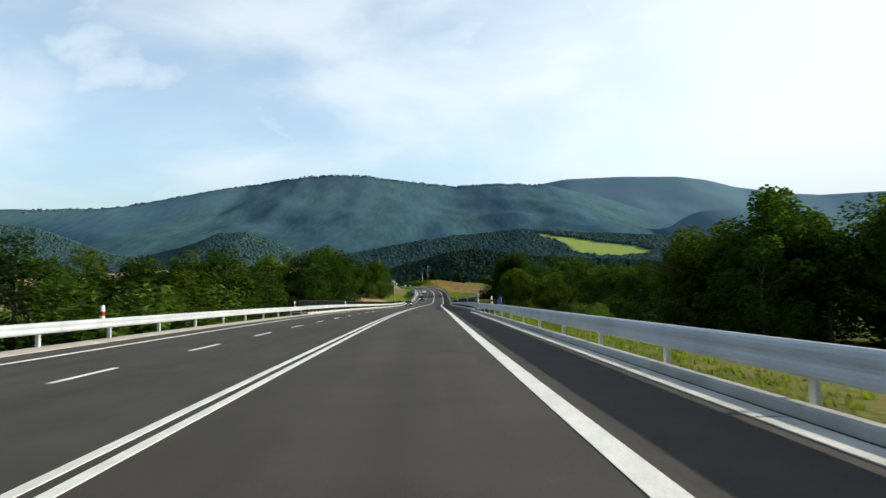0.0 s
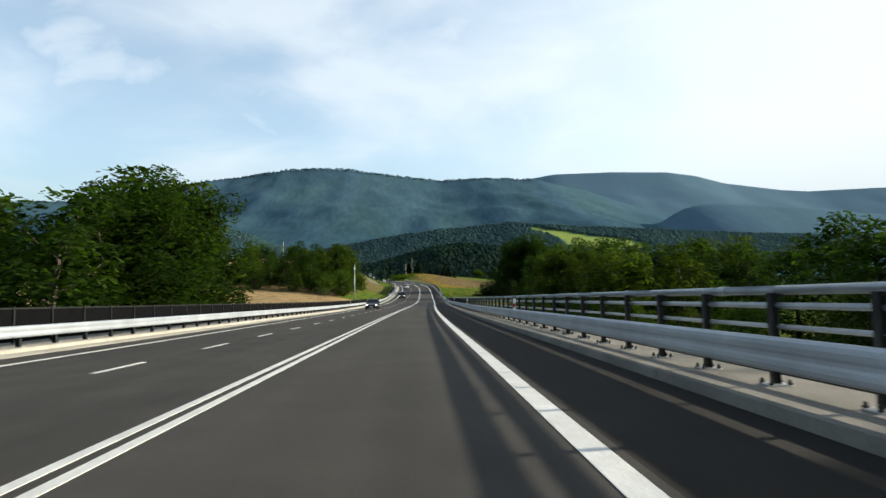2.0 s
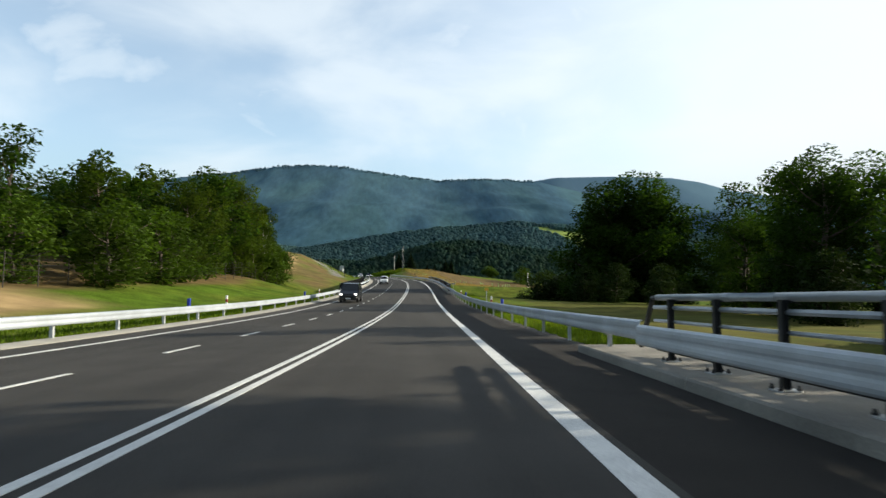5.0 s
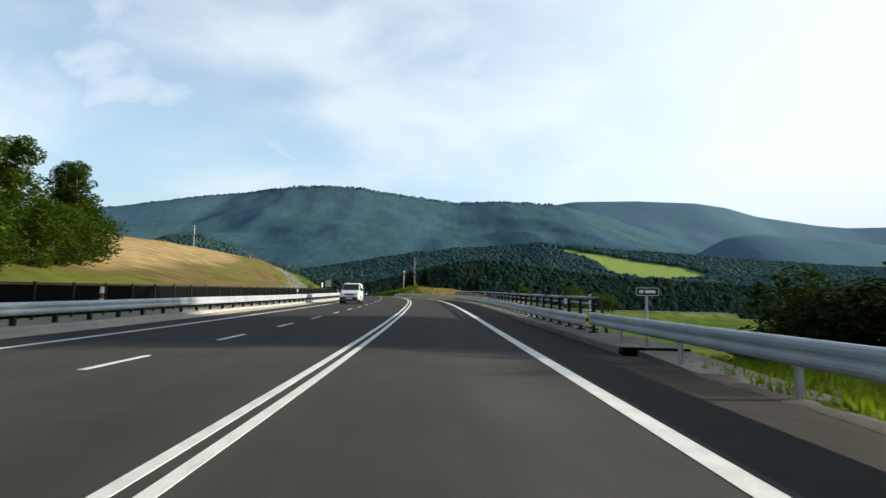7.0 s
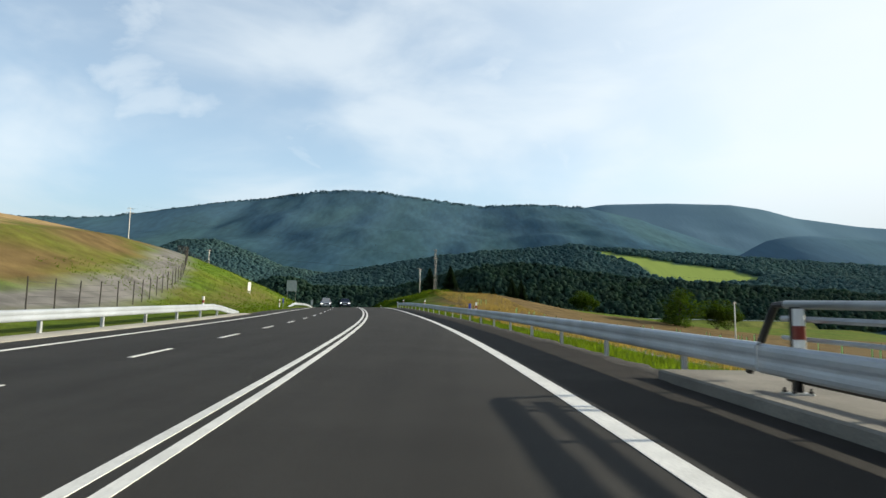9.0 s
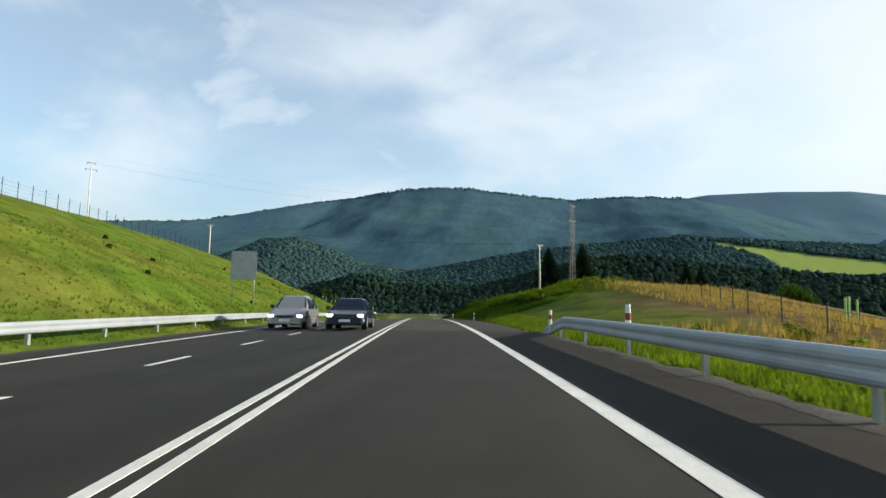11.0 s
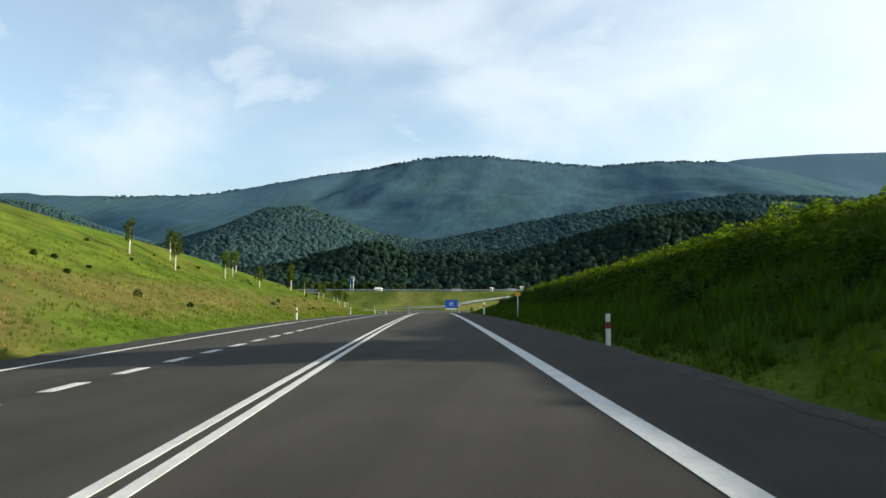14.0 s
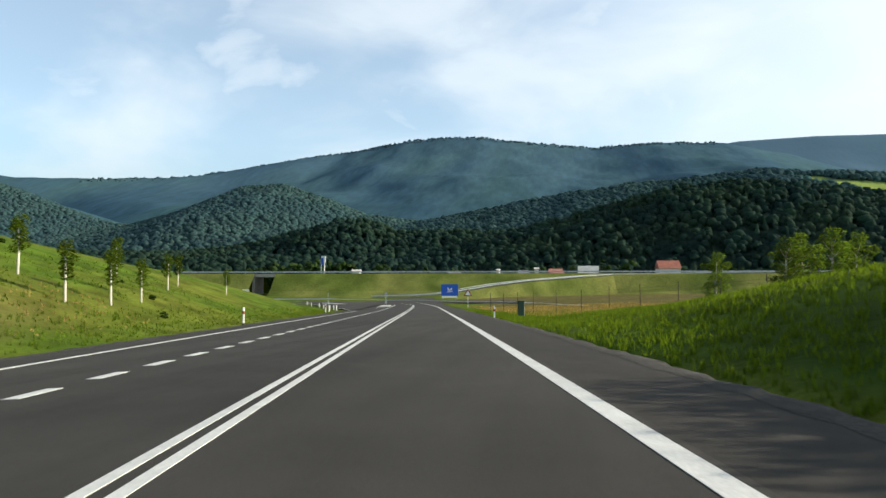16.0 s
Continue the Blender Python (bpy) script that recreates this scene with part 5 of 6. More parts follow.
sign("bridge_sign", "small dark bridge name sign with white border", 52.6, 6.42, .52, .17, 1.50, SIGN_DARK, base=.1, border=SIGN_WHITE, bars=((-.27, 0, .18, .34), (.12, 0, .46, .34)))
sign("bridge_sign", "small dark bridge name sign with white border", 287.4, 6.95, .58, .21, 1.71, SIGN_DARK, base=-.1, border=SIGN_WHITE, bars=((-.27, 0, .18, .34), (.12, 0, .46, .34)))
sign("kilometre_sign", "small yellow sign on a grey pole", 262, 9.3, .42, .32, 1.7, SIGN_YELLOW, bars=())
sign("kilometre_sign", "small orange-yellow sign on a short grey pole", 573.6, 7.0, .32, .24, 1.55, SIGN_YELLOW)
sign("road_sign_back", "tall grey back of a direction sign on two poles", 471, -12.0, 1.9, 2.1, 4.0, SIGN_BACK, back=True, poles=2)
sign("road_sign_back", "grey back of a small road sign", 512, -9.25, .64, 1.20, 2.45, SIGN_BACK, back=True)
sign("direction_sign", "large blue direction sign with white bars", 806, 10.8, 5.4, 3.6, 4.9, SIGN_BLUE, poles=2, bars=((.0, -.16, .34, .06), (0, .0, .22, .09), (-.10, .13, .07, .12), (.10, .13, .07, .12)))
sign("lane_board", "plain white board below a blue direction sign", 804, 10.6, 4.8, .62, 1.22, SIGN_WHITE, poles=2)
sign("junction_board", "white board beside the underpass", 800, -52, 2.2, 1.6, 3.0, SIGN_WHITE, poles=2)
board = thing("white_board", "plain white upright board on a grassy bank", "board", Matrix.Translation(on_land(431.2, -14.3)) @ Matrix.Rotation(radians(42), 4, "Z"))
part("panel", Shape().box(0, 0, .95, .40, .04, 1.1, bevel=.01), SIGN_WHITE, board)
for x in (-.12, .12):
    part("leg", Shape().box(x, .03, .2, .05, .03, .9), GALV_POST, board)
warn = thing("warning_sign", "white triangular warning sign with red border", "sign", Matrix.Translation(on_land(721, 9.6)) @ Matrix.Rotation(-axis(721)[3], 4, "Z"))
part("pole", Shape().tube(((0, .05, -.3), (0, .05, 2.9)), .05, 8), GALV_POST, warn)
tri = Shape()
tri.v += [(-.8, 0, 2.0), (.8, 0, 2.0), (0, 0, 3.35), (-.8, .03, 2.0), (.8, .03, 2.0), (0, .03, 3.35)]
tri.f += [(0, 1, 2), (5, 4, 3), (0, 3, 4, 1), (1, 4, 5, 2), (2, 5, 3, 0)]
face = part("panel", tri, RED_REFLECT, warn)
tri2 = Shape()
tri2.v += [(-.5, -.01, 2.17), (.5, -.01, 2.17), (0, -.01, 3.02), (-.5, -.004, 2.17), (.5, -.004, 2.17), (0, -.004, 3.02)]
tri2.f += [(0, 1, 2), (5, 4, 3), (0, 3, 4, 1), (1, 4, 5, 2), (2, 5, 3, 0)]
part("face", tri2, SIGN_WHITE, face)


def line_pole(s, d, height, label, arms=((0, 1.6),), lattice=False, v_top=False):
    """A power-line pole with cross-arms and insulators."""
    t = thing("power_pole", label, "power pole", Matrix.Translation(on_land(s, d, .3)) @ Matrix.Rotation(-axis(s)[3] + radians(30), 4, "Z"), group="power poles")
    if lattice:
        legs = [(-1, -1), (1, -1), (1, 1), (-1, 1)]
        wid = lambda z: .27 - .09 * z / height
        for x, y in legs:
            part("leg", Shape().tube(((x * wid(0), y * wid(0), 0), (x * wid(height), y * wid(height), height)), .032, 5), LATTICE, t)
        n = 16
        for i in range(n):
            z0, z1 = height * i / n, height * (i + 1) / n
            for k in range(4):
                (x0, y0), (x1, y1) = legs[k], legs[(k + 1) % 4]
                if i % 2:
                    x0, y0, x1, y1 = x1, y1, x0, y0
                part("brace", Shape().tube(((x0 * wid(z0), y0 * wid(z0), z0), (x1 * wid(z1), y1 * wid(z1), z1)), .015, 4), LATTICE, t)
    else:
        part("pole", Shape().tube(((0, 0, -.2), (0, 0, height)), (.17, .10), 10), POLE_CONCRETE, t, smooth=True)
    if v_top:
        for x in (-.55, .55):
            part("stay", Shape().tube(((0, 0, height - 1.1), (x, 0, height)), .04, 6), LATTICE, t)
    for drop, w_ in arms:
        arm = part("cross_arm", Shape().box(0, 0, height - drop, w_, .10, .10), LATTICE, t)
        for x in (-w_ / 2 + .1, w_ / 2 - .1) + ((0,) if v_top else ()):
            z = height - drop
            up = 1 if v_top else -1
            part("insulator", Shape().tube(((x, 0, z + .05 * up), (x, 0, z + .15 * up), (x, 0, z + .17 * up), (x, 0, z + .33 * up)), (.05, .09, .05, .08), 8), PORCELAIN, arm)
    return t


line_pole(512.5, 23.25, 12.7, "tall grey lattice power pole with two cross-arms", arms=((.2, 1.0), (2.4, 1.6)), lattice=True)
line_pole(524.5, 21.0, 7.9, "pale concrete power pole with three insulators", arms=((0, 1.5),), v_top=True)
line_pole(556, -43, 7.0, "pale concrete power pole with three insulators on a grassy bank", arms=((0, 1.7),), v_top=True)
line_pole(551, -66, 16.0, "concrete power pole with two cross-arms behind the wheat hill", arms=((.2, 1.6), (1.6, 2.2)))
line_pole(449.5, 67.4, 7.5, "thin distant concrete pole in the dry field", arms=((.2, 1.2),))


def wires(name, label, a, b, sag, offs):
    t = thing(name, label, "power line")
    for o in offs:
        p0, p1 = Vector(a) + Vector(o), Vector(b) + Vector(o)
        part("wire", Shape().tube([p0.lerp(p1, i / 12) - Vector((0, 0, sag * 4 * (i / 12) * (1 - i / 12))) for i in range(13)], .005, 4), WIRE, t)


def pole_top(s, d, h):
    return on_land(s, d) + Vector((0, 0, h))


wires("power_line", "three thin wires crossing above the road", pole_top(556, -43, 6.8), pole_top(524.5, 21, 7.8), 1.2, ((-.3, .5, 0), (0, 0, 0), (.3, -.5, 0)))
wires("power_line", "high thin wires crossing above the cutting", pole_top(551, -66, 15.6), pole_top(512.5, 23, 10.2), 1.6, ((-.3, .4, 0), (.3, -.4, 0), (0, 0, 1.6)))
wires("power_line", "thin wires running off beyond the lattice pole", pole_top(512.5, 23, 10.2), pole_top(480, 120, 14), 2.0, ((-.3, .4, 0), (.3, -.4, 0), (0, 0, 1.6)))

lamp = thing("camera_pole", "slender grey pole with small devices at its top", "pole", Matrix.Translation(on_land(195.5, -11.5)))
part("pole", Shape().tube(((0, 0, -.5), (0, 0, 8.1 - land(195.5, -11.5))), (.10, .06), 10), GALV_POST, lamp, smooth=True)
part("box", Shape().box(.0, -.15, 7.3 - land(195.5, -11.5), .25, .3, .4, bevel=.03), WHITE_PLASTIC, lamp)
part("bracket", Shape().tube(((0, 0, 8 - land(195.5, -11.5)), (.45, 0, 8.2 - land(195.5, -11.5))), .03, 6), GALV_POST, lamp)
part("cabinet", Shape().box(.25, 0, .75, .4, .4, .9, bevel=.03), GALV_POST, lamp)


def fence(name, label, path, gap=3.6, height=2.0, mat=None):
    """Posts and wire strands along a line given as (along, aside)."""
    t = thing(name, label, "fence", Matrix.Translation(on_land(*path[0])), group="fences")
    inv = t.matrix_basis.inverted()
    mat = mat or WOOD_POST
    spots = []
    for (s0, d0), (s1, d1) in zip(path, path[1:]):
        n = max(1, int(math.hypot(s1 - s0, d1 - d0) / gap))
        spots += [(s0 + (s1 - s0) * i / n, d0 + (d1 - d0) * i / n) for i in range(n)]
    spots.append(path[-1])
    rng = random.Random(len(spots))
    pm = Shape().tube(((0, 0, -.3), (0, 0, height)), (.034, .03), 6).mesh("post", mat)
    pts = []
    for s, d in spots:
        p = on_land(s, d)
        pts.append(p)
        part("post", pm, mat, t, m=inv @ Matrix.Translation(p) @ Matrix.Rotation(radians(rng.uniform(-2, 2)), 4, "X"))
    for h in (.3, .65, 1.0, 1.35, 1.7, 1.95):
        if h < height:
            part("strand", Shape().tube([p + Vector((0, 0, h)) for p in pts], .008, 3, cap=False), WIRE, t, m=inv)
    return t


fence("wire_fence", "dark-posted wire fence beside a gravel track", [(380, -15.9), (393, -15.8), (401, -16.8), (408, -17.6), (416, -19.0), (424, -20.6), (446, -25.6), (462, -30), (478, -35), (500, -37), (540, -38), (580, -38)], gap=2.3, height=1.6)
fence("wire_fence", "thin wire fence on the grassy bank below the wood", [(214, -22), (240, -22), (282, -21.5)], gap=3.2, height=2.1)
fence("wire_fence", "thin wire fence along the dry field", [(396, 10.2), (401, 10.9), (407, 12.6), (415, 14.4), (424, 14.3), (440, 15.5), (456, 18), (470, 22), (492, 25), (540, 27), (580, 28)], gap=3.4, height=1.25)
fence("wire_fence", "tall dark wildlife fence across dry grass", [(684, 9.6), (674, 13), (662, 20), (652, 29), (646, 40), (640, 60)], gap=3.2, height=2.3)
cab = thing("cabinet", "green roadside cabinet at the fence", "cabinet", Matrix.Translation(on_land(658, 9.2)) @ Matrix.Rotation(-axis(658)[3], 4, "Z"))
part("body", Shape().box(0, 0, .6, .5, .4, 1.2, bevel=.04), material("green_cabinet", (.018, .055, .035), rough=.5, vary=.1), cab)
part("lid", Shape().box(0, 0, 1.23, .55, .45, .07, bevel=.04), BLACK_PLASTIC, cab)

tube_rng = random.Random(9)
tube_mesh = Shape().tube(((0, 0, -.05), (0, 0, .45), (.015, 0, 1.15)), (.055, .055, .06), 8).mesh("tube", TUBE_GREEN)
stake_mesh = Shape().tube(((.09, 0, -.2), (.09, 0, 1.3)), .018, 5).mesh("stake", WOOD_POST)
for _ in range(34):
    s, d = tube_rng.uniform(384, 462), tube_rng.uniform(19, 52)
    t = thing("tree_guard", "pale green planting tube on a stake in dry grass", "planting tube", Matrix.Translation(on_land(s, d)), group="planting tubes")
    part("tube", tube_mesh, TUBE_GREEN, t)
    part("stake", stake_mesh, WOOD_POST, t)

tracks = thing("wheel_tracks", "two dark tractor wheel tracks through ripe wheat", "wheel tracks")
# track soil, darkened in its colour for the gap's shade between standing wheat
SOIL = material("shaded_track_soil", (.055, .040, .024), rough=.95, vary=.3, scale=2, fine=.3, fine_scale=20)
for s0, d0, s1, d1 in ((362.0, -30.0, 369.0, -33.4), (362.8, -29.1, 369.8, -32.3)):
    sh = Shape()
    for i in range(9):
        q, e = s0 + (s1 - s0) * i / 8, d0 + (d1 - d0) * i / 8
        w_ = .20 + .06 * math.sin(i * 2.1)
        sh.v += [tuple(on_land(q - w_ * .4, e + w_, -.10)), tuple(on_land(q + w_ * .4, e - w_, -.10))]
    sh.f += [(i * 2, i * 2 + 1, i * 2 + 3, i * 2 + 2) for i in range(8)]
    part("track", sh, SOIL, tracks)

# ---------------------------------------------------------------- vehicles on the far lanes
TYRE = material("tyre", (.012, .012, .012), rough=.85, vary=.2, scale=10)
RIM = material("alloy_rim", (.45, .46, .47), rough=.3, metal=.85, vary=.05, scale=10)
GLASS = material("dark_glass", (.012, .015, .018), rough=.06, vary=0, spec=.8)
LAMP = material("headlamp", (.85, .87, .9), rough=.1, vary=0)
LAMP_ON = material("headlamp_lit", (.9, .9, .85), rough=.2, vary=0)
LAMP_ON.node_tree.nodes["Principled BSDF"].inputs["Emission Color"].default_value = (1, .97, .88, 1)
LAMP_ON.node_tree.nodes["Principled BSDF"].inputs["Emission Strength"].default_value = 1.6


def loft(stations):
    """A body from sections (y, half width, bottom, waist, top, half width at top)."""
    sh = Shape()
    n = 10
    for y, w_, z0, z1, z2, wt in stations:
        ring = [(-w_ * .86, z0), (-w_ * .98, z0 + .12), (-w_, (z0 + z1) / 2), (-w_ * .97, z1), (-wt, z2 - .05), (-wt * .82, z2), (wt * .82, z2), (wt, z2 - .05), (w_ * .97, z1), (w_, (z0 + z1) / 2), (w_ * .98, z0 + .12), (w_ * .86, z0)]
        n = len(ring)
        sh.v += [(x, y, z) for x, z in ring]
    for i in range(len(stations) - 1):
        for j in range(n):
            a, b = i * n + j, i * n + (j + 1) % n
            sh.f.append((a, b, b + n, a + n))
    e = (len(stations) - 1) * n
    sh.f += [tuple(n - 1 - j for j in range(n)), tuple(e + j for j in range(n))]
    return sh


def vehicle(name, label, category, s, d, paint, length, width, height, kind, lit=False, bumper=None):
    """Faces against the camera's way: its front is at -y."""
    t = thing(name, label, category, stand(s, d, .0))
    L, w_, H = length / 2, width / 2, height
    if kind == "van":
        hood, belt = .62 * H, .60 * H
        body = ((-L, w_ * .86, .30, .55, .60, w_ * .80), (-L + .12, w_ * .97, .22, .62, .86, w_ * .88), (-L + .75, w_, .22, .72, hood * .92, w_ * .92), (-L + .95, w_, .22, belt, hood, w_ * .93),
                (-L + 1.75, w_, .22, belt, H * .96, w_ * .80), (-L + 2.3, w_, .22, belt, H, w_ * .84), (L - .35, w_, .22, belt, H, w_ * .85), (L - .06, w_ * .97, .25, belt, H * .97, w_ * .82), (L, w_ * .92, .32, belt, H * .93, w_ * .78))
        shield = [(-L + .98, hood + .02, w_ * .84), (-L + 1.70, H * .93, w_ * .72)]
    else:
        hood, belt = .60 * H, .58 * H
        body = ((-L, w_ * .80, .28, .48, .56, w_ * .70), (-L + .15, w_ * .95, .20, .55, .68, w_ * .82), (-L + .9, w_, .18, belt * .95, hood * .98, w_ * .86), (-L + 1.25, w_, .18, belt, hood * 1.04, w_ * .88),
                (-L + 2.05, w_, .18, belt, H * .97, w_ * .68), (-L + 2.5, w_, .18, belt, H, w_ * .70), (L - 1.1, w_, .18, belt, H * .96, w_ * .68), (L - .45, w_, .20, belt, H * (.75 if kind == "car" else .88), w_ * .72), (L, w_ * .88, .30, belt * .9, hood * 1.02, w_ * .74))
        shield = [(-L + 1.30, hood * 1.04 + .02, w_ * .83), (-L + 2.02, H * .945, w_ * .62)]
    shell = part("body", loft(body), paint, t, smooth=False)
    (y0, z0, a0), (y1, z1, a1) = shield
    sh = Shape()
    sh.v += [(-a0, y0 - .02, z0), (a0, y0 - .02, z0), (a1, y1 - .02, z1), (-a1, y1 - .02, z1), (-a0, y0 + .03, z0), (a0, y0 + .03, z0), (a1, y1 + .03, z1), (-a1, y1 + .03, z1)]
    sh.f += [(0, 1, 2, 3), (7, 6, 5, 4), (0, 4, 5, 1), (1, 5, 6, 2), (2, 6, 7, 3), (3, 7, 4, 0)]
    part("windscreen", sh, GLASS, shell)
    for x in (-1, 1):
        for ya, yb in (((y1 - .1, y1 + .75), (y1 + .82, min(L - .6, y1 + 1.7))) if True else ()):
            zt, zb = H * .91, belt + .04
            wb, wt = w_ * .985, w_ * (.80 if kind == "van" else .70)
            g = Shape()
            g.v += [(x * wb, ya - .25 if ya < y1 else ya, zb), (x * wb, yb, zb), (x * (wt + .03), yb, zt), (x * (wt + .03), ya, zt)]
            g.v += [(vx - x * .05, vy, vz) for vx, vy, vz in g.v[:4]]
            g.f += [(0, 1, 2, 3), (7, 6, 5, 4), (0, 4, 5, 1), (1, 5, 6, 2), (2, 6, 7, 3), (3, 7, 4, 0)]
            part("side_window", g, GLASS, shell)
        part("headlight", Shape().box(x * w_ * .74, -L + .10, .62 if kind != "van" else .80, .26, .16, .13 if kind != "van" else .17, bevel=.04), LAMP_ON if lit else LAMP, shell)
        part("mirror", Shape().box(x * (w_ + .10), y0 + .35, belt + .12, .20, .10, .16, bevel=.03), BLACK_PLASTIC, shell)
    part("grille", Shape().box(0, -L + .02, .58 if kind != "van" else .72, w_ * .9, .08, .12), BLACK_PLASTIC, shell)
    part("bumper", Shape().box(0, -L + .05, .38, w_ * 1.78, .22, .26, bevel=.06), bumper or paint, shell)
    part("plate", Shape().box(0, -L - .07, .40, .50, .02, .11), SIGN_WHITE, shell)
    r = .33 if kind != "van" else .35
    for x in (-1, 1):
        for y in (-L + .85, L - .85):
            wh = part("wheel", Shape().tube(((x * (w_ - .22), y, r), (x * (w_ + .01), y, r)), r, 18), TYRE, t)
            part("rim", Shape().tube(((x * (w_ - .05), y, r), (x * (w_ + .018), y, r)), r * .64, 14), RIM, wh)
    return t


def car_paint(name, c, metal=.3):
    return material(name, c, rough=.22, metal=metal, vary=.04, scale=3, spec=.6)


vehicle("car", "dark grey hatchback with headlights lit on the far lane", "car", 165.5, -5.1, car_paint("dark_grey_paint", (.025, .027, .03)), 4.2, 1.76, 1.45, "car", lit=True)
vehicle("van", "black delivery van on the far lane", "van", 257.0, -5.1, car_paint("black_paint", (.003, .0032, .004), 0), 4.9, 1.90, 1.96, "van", lit=True)
vehicle("van", "small white van with dark bumper on the far lane", "van", 326.2, -5.2, car_paint("white_paint", (.72, .73, .74), 0), 4.1, 1.74, 1.80, "van", bumper=BLACK_PLASTIC)
vehicle("car", "silver sport utility car with headlights lit", "car", 457, -5.1, car_paint("silver_paint", (.35, .37, .39), .6), 4.5, 1.84, 1.66, "suv", lit=True)
vehicle("car", "dark blue saloon car with headlights lit", "car", 454.5, -1.9, car_paint("dark_blue_paint", (.012, .02, .045)), 4.6, 1.80, 1.45, "car", lit=True)

# ---------------------------------------------------------------- junction, embankment and village beyond
EMB_A, EMB_U = Vector((-74, 844, 0)), Vector((.986, .165, 0))
EMB_N = Vector((-.165, .986, 0))


def emb(u, n, z):
    p = EMB_A + EMB_U * u + EMB_N * n
    return (p.x, p.y, z)


EMB_GRASS = material("embankment_grass", (.090, .122, .022), rough=.95, vary=.30, scale=.10, fine=.22, fine_scale=2.2, second=(.150, .160, .042), second_scale=.05, bump=.6, bump_scale=2, spec=.1)
TOP = 3.3
bank = thing("embankment", "grassy motorway embankment across the valley", "embankment", kind="structure")
for u0, u1 in ((-420, -72), (-64, 420)):
    sh = Shape()
    k = 12
    for i in range(k + 1):
        u = u0 + (u1 - u0) * i / k
        for n_, z in ((-22, -6.5), (-14, -3.2), (-6.2, TOP - .1), (-5.8, TOP), (6, TOP), (20, -7)):
            sh.v.append(emb(u, n_, z))
    for i in range(k):
        for j in range(5):
            a = i * 6 + j
            sh.f.append((a, a + 1, a + 7, a + 6))
    part("slope", sh, EMB_GRASS, bank)
sh = Shape()
for u in (-420, 420):
    sh.v += [emb(u, -5.0, TOP + .03), emb(u, 5.0, TOP + .03)]
sh.f.append((0, 1, 3, 2))
part("road_surface", sh, ASPHALT, bank)
deck = thing("overpass", "pale concrete overpass in the embankment", "overpass", kind="structure")
for n0, n1, z0, z1 in ((-6, 6, TOP - 1.3, TOP - .02),):
    sh = Shape()
    for u in (-73, -63):
        sh.v += [emb(u, n0, z0), emb(u, n1, z0), emb(u, n1, z1), emb(u, n0, z1)]
    sh.f += [(0, 1, 2, 3), (7, 6, 5, 4), (0, 4, 5, 1), (1, 5, 6, 2), (2, 6, 7, 3), (3, 7, 4, 0)]
    part("deck", sh, CONCRETE, deck)
for u in (-73, -63.2):
    sh = Shape()
    for q in (u, u + .8 if u < -70 else u - .8):
        sh.v += [emb(q, -6, -8), emb(q, 6, -8), emb(q, 6, TOP - 1.3), emb(q, -6, TOP - 1.3)]
    sh.f += [(0, 1, 2, 3), (7, 6, 5, 4), (0, 4, 5, 1), (1, 5, 6, 2), (2, 6, 7, 3), (3, 7, 4, 0)]
    part("wall", sh, CONCRETE, deck)
rail = thing("guardrail", "distant pale guardrail on the embankment", "guardrail", group="guardrails along the road")
for i in range(60):
    u0, u1 = -400 + i * 13.5, -400 + (i + 1) * 13.5
    sh = Shape()
    sh.v += [emb(u0, -5.6, TOP + .38), emb(u1, -5.6, TOP + .38), emb(u1, -5.6, TOP + .92), emb(u0, -5.6, TOP + .92), emb(u0, -5.5, TOP + .38), emb(u1, -5.5, TOP + .38), emb(u1, -5.5, TOP + .92), emb(u0, -5.5, TOP + .92)]
    sh.f += [(0, 1, 2, 3), (7, 6, 5, 4), (0, 4, 5, 1), (3, 2, 6, 7)]
    part("beam", sh, GALV, rail)
    part("post", Shape().box(0, 0, .35, .1, .1, .75), GALV_POST, rail, m=Matrix.Translation(emb(u0, -5.5, TOP)))

# slip road that climbs to the embankment, with pale edges
ramp = thing("slip_road", "narrow slip road with pale edges climbing an embankment", "road", kind="structure")
P = [Vector(v) for v in ((-92, 808, -5.0), (-80, 810, -4.8), (-70, 813, -4.2), (-61, 818.5, -2.7), (-53.5, 823.1, -1.4), (-41.4, 829.7, .1), (-24.5, 838.1, 1.4), (-10.2, 845.6, 2.3), (30, 855, 2.9), (70, 863, TOP - .1))]


def ribbon(n0, n1, dz, mat, name, skirt=False, upright=0.0):
    sh = Shape()
    for i, p in enumerate(P):
        t_ = (P[min(i + 1, len(P) - 1)] - P[max(i - 1, 0)])
        n_ = Vector((t_.y, -t_.x, 0)).normalized()
        if skirt:
            sh.v += [tuple(p + n_ * (n1 + 5) + Vector((0, 0, -6.5 - p.z))), tuple(p + n_ * n1 + Vector((0, 0, -.06))), tuple(p - n_ * n1 + Vector((0, 0, -.06))), tuple(p - n_ * (n1 + 5) + Vector((0, 0, -6.5 - p.z)))]
        else:
            sh.v += [tuple(p + n_ * n0 + Vector((0, 0, dz))), tuple(p + n_ * n1 + Vector((0, 0, dz + upright)))]
    m_ = 4 if skirt else 2
    for i in range(len(P) - 1):
        for j in range(m_ - 1):
            a = i * m_ + j
            sh.f.append((a, a + 1, a + 1 + m_, a + m_))
    part(name, sh, mat, ramp)


ribbon(0, 3.7, 0, EMB_GRASS, "slope", skirt=True)
ribbon(-2.7, 2.7, 0, ASPHALT, "surface")
for c in (-2.2, 2.2):
    ribbon(c - .08, c + .08, .02, PAINT, "edge_line")
for c in (-3.5, 3.5):
    ribbon(c, c, .48, GALV, "rail", upright=.24)

